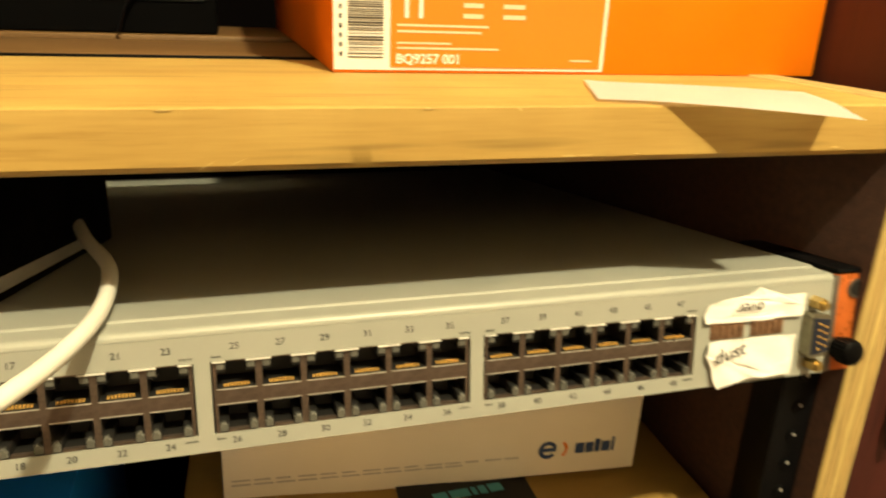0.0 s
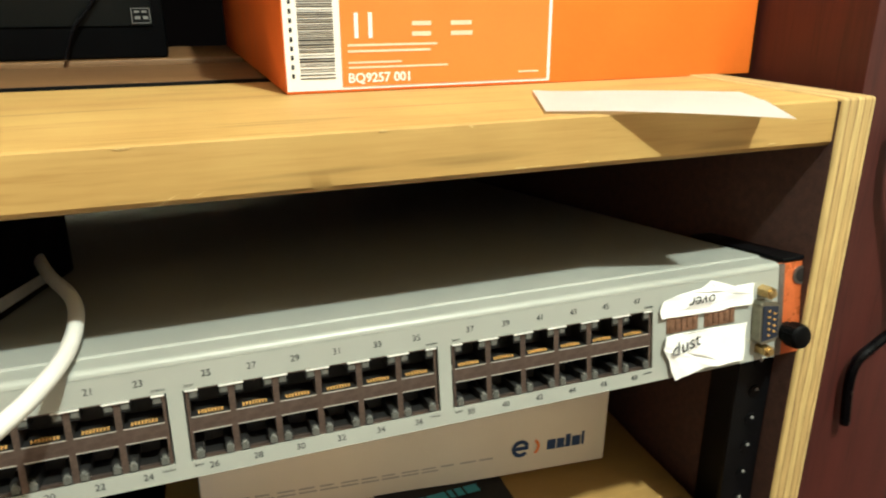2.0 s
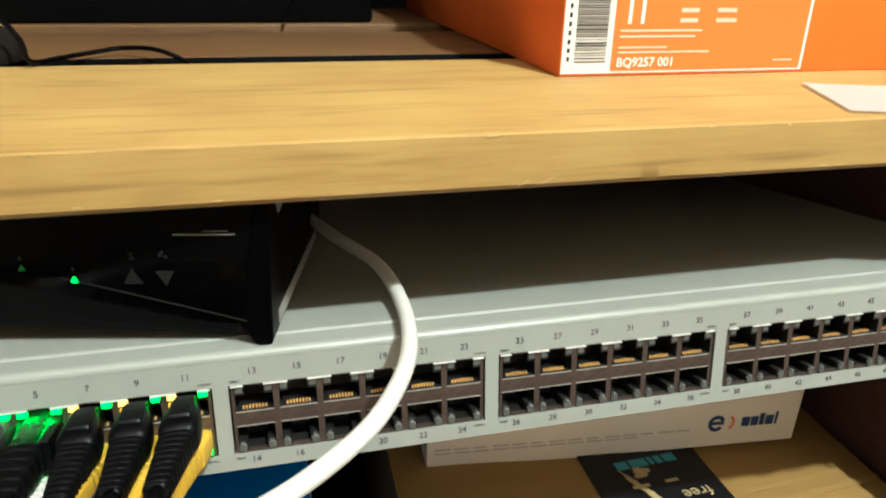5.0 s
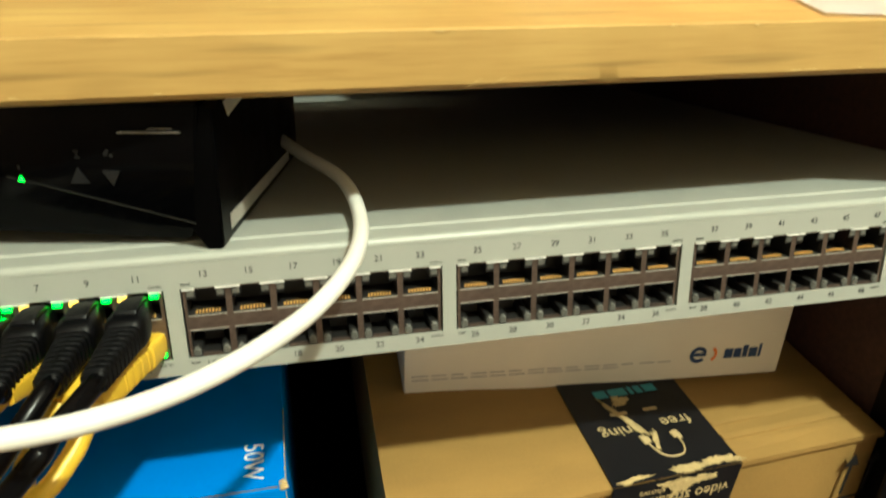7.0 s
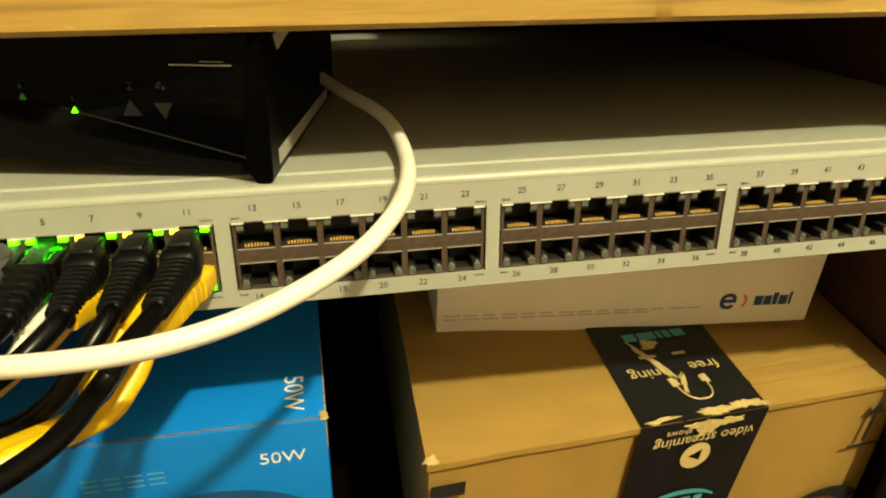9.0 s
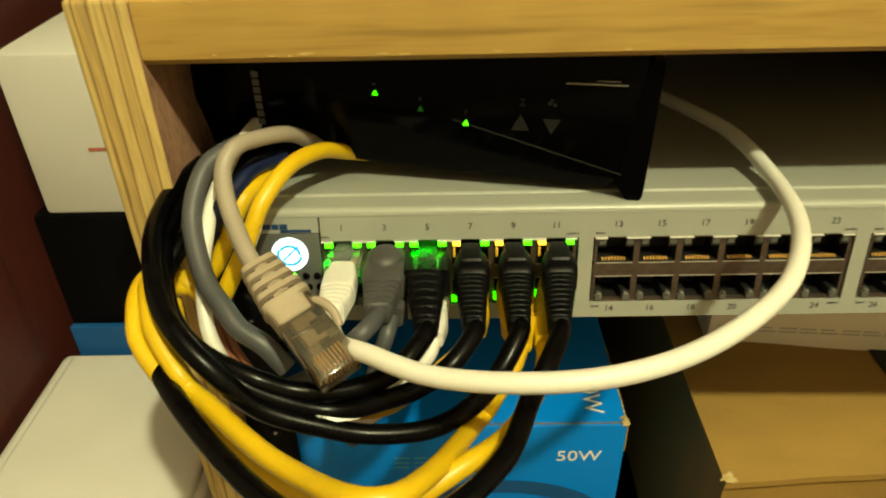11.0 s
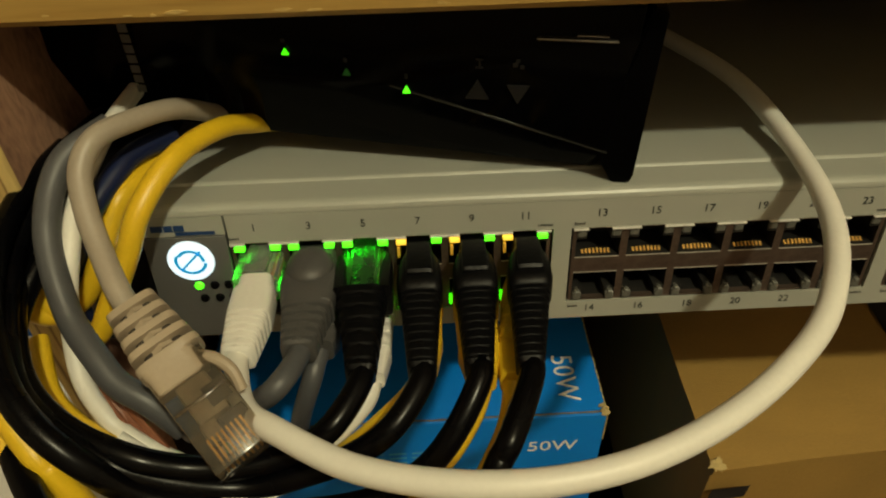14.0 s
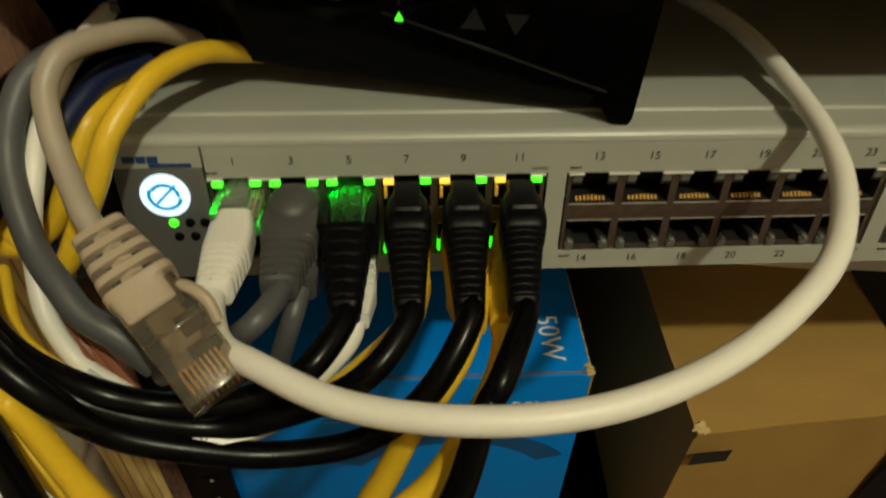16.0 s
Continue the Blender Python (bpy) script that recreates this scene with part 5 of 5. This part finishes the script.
def loft(bm, stations, mat=0, n=28, slot_mat=None):
    """One skin through rounded-rectangle sections (x, y, z, width, height, groove); a groove leaves a spine along the top and bottom."""
    rings = []
    for x, y, z, w, h, groove in stations:
        ring = []
        for k in range(n):
            a = 2 * math.pi * k / n
            c, q = math.cos(a), math.sin(a)
            u, v = math.copysign(abs(c) ** 0.45, c), math.copysign(abs(q) ** 0.45, q)
            g = groove * (1 if abs(u) > 0.30 else 0.15)
            ring.append(bm.verts.new((x + u * w / 2 * (1 - g), y, z + v * h / 2 * (1 - g))))
        rings.append(ring)
    for i, (a, b) in enumerate(zip(rings, rings[1:])):
        slot = slot_mat is not None and stations[i][5] > 0 and stations[i + 1][5] > 0
        for k in range(n):
            side = abs(math.cos(2 * math.pi * (k + 0.5) / n)) > 0.12
            bm.faces.new((a[k], a[(k + 1) % n], b[(k + 1) % n], b[k])).material_index = slot_mat if slot and side else mat
    bm.faces.new(rings[0][::-1]).material_index = mat
    bm.faces.new(rings[-1]).material_index = mat


def ribs(x0, z0, y0, w0, h0, x1, z1, y1, w1, h1, count, depth=0.24):
    """Stations of a strain relief that tapers from the first section to the second."""
    out = []
    for k in range(count):
        for f, g in ((0.0, 0.0), (0.50, 0.0), (0.58, depth), (0.92, depth)):
            s = (k + f) / count
            out.append((x0 + (x1 - x0) * s, y0 + (y1 - y0) * s, z0 + (z1 - z0) * s, w0 + (w1 - w0) * s, h0 + (h1 - h0) * s, g))
    return out + [(x1, y1, z1, w1, h1, 0.0), (x1, y1 + (y1 - y0) * 0.04, z1, w1 * 0.8, h1 * 0.8, 0.0)]


def patch_cable(label, route, radius, jacket, group="patch cables in the switch"):
    thing = empty("patch_cable", Matrix.Translation(route[0]), label, "cable", group)
    back = Matrix.Translation(-Vector(route[0]))
    bm = bmesh.new()
    tube(bm, route, radius, 14, steps=7)
    part("jacket", bm, jacket, thing, at=back)
    return thing, back @ TILT


def joined(key, x, y, z, skip):
    """The route of a cable led out of the end of its boot, given in the switch's own frame."""
    inside, out = TILT @ Vector((x, y + 0.005, z)), TILT @ Vector((x, y - 0.002, z))
    return [tuple(inside), tuple(out)] + ROUTES[key][skip:]


def clear_plug(thing, at, x, z, y1, tint=None):
    """The see-through front of a plug with its latch and coloured wires."""
    bm = bmesh.new()
    box(bm, x - 0.0057, x + 0.0057, y1, 0.0040, z - 0.0040, z + 0.0030, 0.0004)
    plug = part("plug_front", bm, tint or CLEAR, thing, "clear plastic plug", at)
    bm = bmesh.new()
    box(bm, x - 0.0028, x + 0.0028, y1 + 0.001, 0.004, z + 0.0039, z + 0.0049, 0.0002)
    part("latch", bm, tint or CLEAR, plug)
    for k, c in enumerate(((0.6, 0.24, 0.05), (0.55, 0.5, 0.4), (0.03, 0.22, 0.08), (0.02, 0.10, 0.45), (0.5, 0.52, 0.6), (0.06, 0.32, 0.10), (0.5, 0.40, 0.30), (0.22, 0.09, 0.03))):
        bm = bmesh.new()
        cyl(bm, (x + (3.5 - k) * 0.0011, 0.0036, z + 0.0002), (x + (3.5 - k) * 0.0010, y1 + 0.0004, z + 0.0002), 0.00046, n=8)
        part("wire", bm, material("wire_colour_%s" % "abcdefgh"[k], c, 0.4), plug)
    return plug


# white cable in the first port, bowing out over the front and back under the shelf
x, z = port_x(1), ROW_UP
cable, at = patch_cable("thick white patch cable bowing out from the switch", joined("white_loop_cable", x + 0.0010, -0.0362, z - 0.0004, 2), 0.0026, CABLE_WHITE)
clear_plug(cable, at, x + 0.0008, z, -0.0110)
bm = bmesh.new()
loft(bm, [(x + 0.0010, -0.0095, z, 0.0078, 0.0070, 0), (x + 0.0011, -0.0100, z, 0.0084, 0.0078, 0), (x + 0.0012, -0.0148, z, 0.0088, 0.0080, 0), (x + 0.0012, -0.0152, z, 0.0102, 0.0086, 0), (x + 0.0014, -0.0230, z, 0.0104, 0.0086, 0)]
     + ribs(x + 0.0014, z, -0.0234, 0.0104, 0.0086, x + 0.0010, z - 0.0004, -0.0362, 0.0074, 0.0070, 6, 0.15))
part("boot", bm, BOOT_WHITE, cable, "white ribbed boot", at)

# dark grey cable with a domed snag guard
x = port_x(3)
cable, at = patch_cable("dark grey patch cable with domed boot", joined("grey_upper", x + 0.0002, -0.0350, z - 0.0005, 0), 0.0026, CABLE_GREY)
bm = bmesh.new()
loft(bm, [(x + 0.0004, 0.0010, z, 0.0112, 0.0080, 0), (x + 0.0006, -0.0040, z, 0.0126, 0.0090, 0), (x + 0.0008, -0.0140, z, 0.0148, 0.0096, 0), (x + 0.0009, -0.0220, z, 0.0124, 0.0094, 0)]
     + ribs(x + 0.0008, z, -0.0222, 0.0118, 0.0092, x + 0.0002, z - 0.0005, -0.0350, 0.0078, 0.0072, 5))
part("boot", bm, BOOT_GREY, cable, "dark grey ribbed boot", at)
bm = bmesh.new()
bmesh.ops.create_uvsphere(bm, u_segments=20, v_segments=12, radius=1)
for v in bm.verts:
    v.co = (x + 0.0006 + v.co.x * 0.0060, -0.0088 + v.co.y * 0.0072, z + 0.0042 + v.co.z * 0.0036)
part("snag_guard", bm, BOOT_GREY, cable, at=at)

# four black cables
for n, key in ((5, "black_5"), (7, "black_7"), (9, "black_9"), (11, "black_11")):
    x = port_x(n)
    end = TILT.inverted() @ Vector(ROUTES[key][0])
    dx = end.x - x
    cable, at = patch_cable("glossy black patch cable coiled beside the switch", joined(key, x + 0.72 * dx, -0.0430, z - 0.0012, 2), 0.0028, CABLE_BLACK)
    bm = bmesh.new()
    if n == 5:
        clear_plug(cable, at, x, z, -0.0185, CLEAR_GREEN_LIT)
        loft(bm, [(x, -0.0172, z, 0.0120, 0.0088, 0)] + ribs(x - 0.0004, z, -0.0180, 0.0122, 0.0098, x + 0.7 * dx, z - 0.0012, -0.0425, 0.0066, 0.0066, 6, 0.16))
        part("boot", bm, BOOT_BLACK, cable, "black ribbed boot", at)
        for s in (-1, 1):
            bm = bmesh.new()
            loft(bm, [(x + s * 0.0060, -0.0030, z, 0.0016, 0.0064, 0), (x + s * 0.0058, -0.0080, z, 0.0030, 0.0090, 0), (x + s * 0.0054, -0.0185, z, 0.0036, 0.0094, 0)], n=16)
            part("boot_wing", bm, BOOT_BLACK, cable, at=at)
        continue
    loft(bm, [(x, 0.0020, z + 0.0008, 0.0068, 0.0070, 0), (x, -0.0040, z + 0.0008, 0.0070, 0.0086, 0), (x + 0.02 * dx, -0.0058, z + 0.0008, 0.0078, 0.0096, 0), (x + 0.05 * dx, -0.0085, z + 0.0008, 0.0098, 0.0102, 0), (x + 0.10 * dx, -0.0120, z + 0.0007, 0.0110, 0.0106, 0), (x + 0.15 * dx, -0.0166, z + 0.0006, 0.0112, 0.0106, 0), (x + 0.18 * dx, -0.0184, z + 0.0004, 0.0109, 0.0100, 0), (x + 0.2 * dx, -0.0197, z + 0.0001, 0.0101, 0.0090, 0)]
         + ribs(x + 0.22 * dx, z - 0.0002, -0.0200, 0.0098, 0.0086, x + 0.72 * dx, z - 0.0012, -0.0425, 0.0064, 0.0064, 9, 0.10))
    part("boot", bm, BOOT_BLACK, cable, "black ribbed boot", at)
    bm = bmesh.new()
    loft(bm, [(x, -0.0006, z + 0.0042, 0.0058, 0.0014, 0), (x, -0.0030, z + 0.0056, 0.0060, 0.0016, 0), (x + 0.03 * dx, -0.0062, z + 0.0064, 0.0062, 0.0018, 0), (x + 0.08 * dx, -0.0110, z + 0.0066, 0.0064, 0.0018, 0), (x + 0.13 * dx, -0.0158, z + 0.0062, 0.0066, 0.0018, 0), (x + 0.14 * dx, -0.0164, z + 0.0058, 0.0064, 0.0012, 0)], n=20)
    part("latch_guard", bm, BOOT_BLACK, cable, "smooth black latch cover", at)

# cables in the lower row
for n, key, label, jacket, boot, r in ((4, "grey_lower", "grey patch cable in the lower row", CABLE_GREY, BOOT_GREY, 0.0024), (6, "white_lower", "off-white patch cable in the lower row", CABLE_WHITE, BOOT_WHITE, 0.0022),
                                       (8, "yellow_c", "yellow patch cable in the lower row", CABLE_YELLOW, BOOT_YELLOW, 0.0022), (10, "yellow_b", "yellow patch cable coiled beside the switch", CABLE_YELLOW, BOOT_YELLOW, 0.0027),
                                       (12, "yellow_a", "yellow patch cable coiled beside the switch", CABLE_YELLOW, BOOT_YELLOW, 0.0027)):
    x, zl = port_x(n), ROW_DOWN
    end = TILT.inverted() @ Vector(ROUTES[key][0])
    cable, at = patch_cable(label, ROUTES[key], r, jacket)
    bm = bmesh.new()
    dx, dz = end.x - x, end.z - zl
    x += {6: 0.0020, 8: 0.0010, 10: 0.0006, 12: 0.0010}.get(n, 0.0)    # sideways shifts fitted to the camera's view
    dx = end.x - x
    slim = 0.8 if n in (6, 8) else 1.0
    loft(bm, [(px, py, pz, w * slim, h * slim, g) for px, py, pz, w, h, g in [(x, 0.0020, zl, 0.0106, 0.0078, 0), (x + 0.1 * dx, -0.0030, zl + 0.1 * dz, 0.0120, 0.0088, 0), (x + 0.3 * dx, -0.0112, zl + 0.3 * dz, 0.0120, 0.0088, 0)]
         + ribs(x + 0.32 * dx, zl + 0.32 * dz, -0.0116, 0.0112, 0.0086, x + 0.75 * dx, zl + 0.75 * dz, end.y * 0.5 - 0.0090, 0.0100, 0.0084, 4, 0.05)
         + [(x + 0.8 * dx, end.y * 0.5 - 0.0098, zl + 0.8 * dz, 0.0104, 0.0088, 0), (x + dx, end.y, zl + dz, 0.0066, 0.0062, 0)]])
    part("boot", bm, boot, cable, at=at)
    if n == 6:
        bm = bmesh.new()
        tube(bm, ROUTES[key][3:6], 0.0037, 12, steps=5)
        part("paper_tag", bm, PAPER, cable, "white paper tag round the cable", Matrix.Translation(-Vector(ROUTES[key][0])))

# loose cables of the coil
for key, label, jacket, r in (("grey_loop", "slate grey network cable hanging in the coil", CABLE_GREY, 0.0030), ("white_loop", "off-white network cable hanging in the coil", CABLE_WHITE, 0.0022),
                              ("blue", "navy blue network cable behind the coil", CABLE_BLUE, 0.0028)):
    patch_cable(label, ROUTES[key], r, jacket, "loose cables in the coil")

cable, _ = patch_cable("beige network cable with a loose clear plug", ROUTES["beige"], 0.0026, CABLE_BEIGE, "loose cables in the coil")
base = -Vector(ROUTES["beige"][0])
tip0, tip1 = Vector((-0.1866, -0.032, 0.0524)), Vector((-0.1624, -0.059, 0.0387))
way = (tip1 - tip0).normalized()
# direction to the camera, so the plug's top face is turned to its view
plug_to_camera = Vector((0.314, -0.605, 0.731))
nx = way.cross(plug_to_camera).normalized()
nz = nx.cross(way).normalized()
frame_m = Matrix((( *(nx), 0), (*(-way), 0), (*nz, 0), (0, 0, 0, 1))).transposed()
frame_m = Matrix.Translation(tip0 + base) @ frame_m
total = (tip1 - tip0).length
bm = bmesh.new()
# dark colour on the groove faces paints the shade inside the slots
loft(bm, ribs(0, 0, 0.0, 0.0104, 0.0082, 0, 0, -0.0132, 0.0136, 0.0092, 4, 0.36)[:-2] + [(0, -0.0134, 0, 0.0138, 0.0094, 0), (0, -0.0150, 0, 0.0138, 0.0094, 0), (0.0008, -0.0154, 0, 0.0112, 0.0092, 0), (0.0008, -0.0206, 0, 0.0110, 0.0090, 0), (0.0008, -0.0210, 0, 0.0100, 0.0082, 0)], slot_mat=1)
part("boot", bm, [BOOT_BEIGE, material("boot_slot_shade", (0.03, 0.022, 0.016), 0.7)], cable, "beige slotted boot", frame_m)
bm = bmesh.new()
box(bm, -0.0060, 0.0060, -total - 0.0010, -0.0160, -0.0044, 0.0038, 0.0005)
box(bm, -0.0058, 0.0058, -0.0262, -0.0256, 0.0036, 0.0042, 0.0001)
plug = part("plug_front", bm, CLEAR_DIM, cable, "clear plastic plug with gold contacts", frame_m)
bm = bmesh.new()
box(bm, -0.0034, 0.0030, -0.0300, -0.0206, -0.0026, 0.0022, 0.0008)
box(bm, 0.0002, 0.0034, -0.0335, -0.0296, -0.0024, 0.0018, 0.0006)
part("cable_clamp", bm, BOOT_BEIGE, plug, "beige jacket end held in the plug")
bm = bmesh.new()
box(bm, -0.0052, -0.0008, -0.0285, -0.0240, 0.0023, 0.0026, 0.0001)
box(bm, -0.0054, 0.0000, -0.0360, -0.0306, -0.0006, 0.0020, 0.0003)
part("strain_bar", bm, material("brown_tinted_plastic", (0.06, 0.045, 0.030), 0.35, vary=0.5, scale=300), plug, "dark strain bar inside the plug")
for k, c in enumerate(((0.60, 0.24, 0.05), (0.55, 0.50, 0.40), (0.03, 0.22, 0.08), (0.02, 0.10, 0.45), (0.50, 0.52, 0.60), (0.06, 0.32, 0.10), (0.50, 0.40, 0.30), (0.22, 0.09, 0.03))):
    bm = bmesh.new()
    xx = (k - 3.5) * 0.00102
    cyl(bm, (xx * 0.9, -0.0350, 0.0), (xx, -total + 0.002, 0.0), 0.00042, n=8)
    part("wire", bm, material("wire_colour_%s" % "abcdefgh"[k], c, 0.4), plug)
    bm = bmesh.new()
    box(bm, xx - 0.0002, xx + 0.0002, -total + 0.0008, -total + 0.0058, -0.0015, 0.0030)
    part("contact", bm, GOLD, plug)
bm = bmesh.new()
tube(bm, [Vector(q) + base for q in [(-0.1752, -0.0425, 0.0466), (-0.1697, -0.0432, 0.0490), (-0.1653, -0.0455, 0.0480), (-0.1631, -0.0483, 0.0447)]], 0.0015, 10, taper=lambda s: 1.0 - 0.25 * s)
part("latch_guard", bm, BOOT_BEIGE, cable)

thing = empty("wire_bunch", Matrix.Translation((-0.2049, -0.0254, 0.0291)), "reddish brown thin wires bunched in the coil", "cable", "loose cables in the coil")
for k in range(4):
    bm = bmesh.new()
    tube(bm, [Vector(q) + Vector((0.0013 * k - 0.002, 0.0004 * (k % 2), 0.0010 * math.sin(2.0 * k + i))) for i, q in enumerate(((0, 0, 0), (0.0055, -0.0076, -0.0063), (0.0124, -0.0142, -0.0116), (0.0200, -0.0204, -0.0161), (0.0292, -0.0265, -0.0180)))], 0.0010, 8)
    part("strand", bm, CABLE_COPPER, thing)

# paper flag among the coil's cables, placed and turned to fit the camera's view
TAG_AT = Vector((-0.1656, -0.0576, 0.0225))
tag_x = Vector((0.0033, 0.0020, 0.0002)).normalized()
tag_z = tag_x.cross(Vector((-0.0020, 0.0027, 0.0022))).normalized()
tag_y = tag_z.cross(tag_x)
tag_m = Matrix.Translation(TAG_AT) @ Matrix((tag_x, tag_y, tag_z)).transposed().to_4x4()
flag = empty("cable_tag", tag_m, "white paper cable tag with black lettering in the coil", "label")
bm = bmesh.new()
outline = [(-0.0120, 0.0006), (-0.0060, -0.0022), (0.0060, -0.0026), (0.0118, -0.0006), (0.0124, 0.0022), (0.0050, 0.0020), (-0.0040, 0.0024)]
prism(bm, outline, 0.0003, pose(0, 0, 0, 0, 0, -16))
part("paper_flag", bm, PAPER, flag)
writing("tag_print", "P 10", 0.0027, INK, flag, pose(-0.0008, -0.0002, 0.0004), width=1.25)

# ---- beside the rack ----
# added black block stands in for the dark gap below the white box
bm = bmesh.new()
box(bm, -0.0480, 0.0480, 0.0, 0.16, 0.0, 0.232, 0.003)
dark_gap_block = part("dark_gap_block", bm, MATT_BLACK, None, "", pose(-0.2880, 0.102, -0.240))
tagged(dark_gap_block, "matt black block added in place of a dark gap", "device")
adapter = empty("white_box", pose(-0.2880, 0.103, -0.008), "small white plastic box on an added black block", "box")
bm = bmesh.new()
box(bm, -0.0400, 0.0400, 0.0, 0.11, 0.0, 0.078, 0.0022)
part("box_body", bm, WHITE_PLASTIC, adapter)
bars("red_print", [(-0.0100, 0.0330, 0.0150, 0.0016)], material("faded_red_print", (0.45, 0.12, 0.07), 0.5), adapter, pose(0, -0.0002, 0, 90, 0, 0))
unit = empty("white_appliance", pose(-0.2900, -0.07, -0.240), "white plastic appliance with rounded lid and seam", "appliance")
bm = bmesh.new()
box(bm, -0.0500, 0.0500, 0.0, 0.163, 0.0, 0.1540, 0.005, seg=3)
part("appliance_body", bm, WHITE_PLASTIC, unit)
bm = bmesh.new()
box(bm, -0.0400, 0.0470, 0.010, 0.155, 0.1535, 0.1600, 0.003, seg=3)
part("lid", bm, WHITE_PLASTIC, unit)
bm = bmesh.new()
box(bm, -0.0460, 0.0490, 0.0, 0.0040, 0.0, 0.1680, 0.0008)
tagged(part("blue_booklet", bm, BLUE_DARK, None, "", pose(-0.2880, 0.0960, -0.240)), "thin blue booklet standing behind the white appliance", "booklet")

# cord hanging on the hutch side
bm = bmesh.new()
tube(bm, [(0.3124, 0.0215, 0.0963), (0.3133, 0.0195, 0.087), (0.316, 0.017, 0.0753), (0.3263, 0.0155, 0.0526), (0.3334, 0.0155, 0.0344), (0.3379, 0.0165, 0.0152), (0.3362, 0.019, -0.0031), (0.3262, 0.0213, -0.0134), (0.3183, 0.0222, -0.0205), (0.3161, 0.0225, -0.033), (0.319, 0.0225, -0.058)], 0.0026, 10)
tagged(part("hanging_cord", bm, CABLE_BLACK), "black cord hanging in a bow from a small hook", "cable")
hook = empty("cord_hook", pose(0.3170, 0.0268, 0.0975), "small brass hook holding a black cord", "hook")
bm = bmesh.new()
tube(bm, [(0, 0.002, 0.002), (0, -0.004, 0.002), (0, -0.0062, -0.001), (0, -0.0060, -0.005)], 0.0008, 8)
part("hook_wire", bm, BRASS, hook)
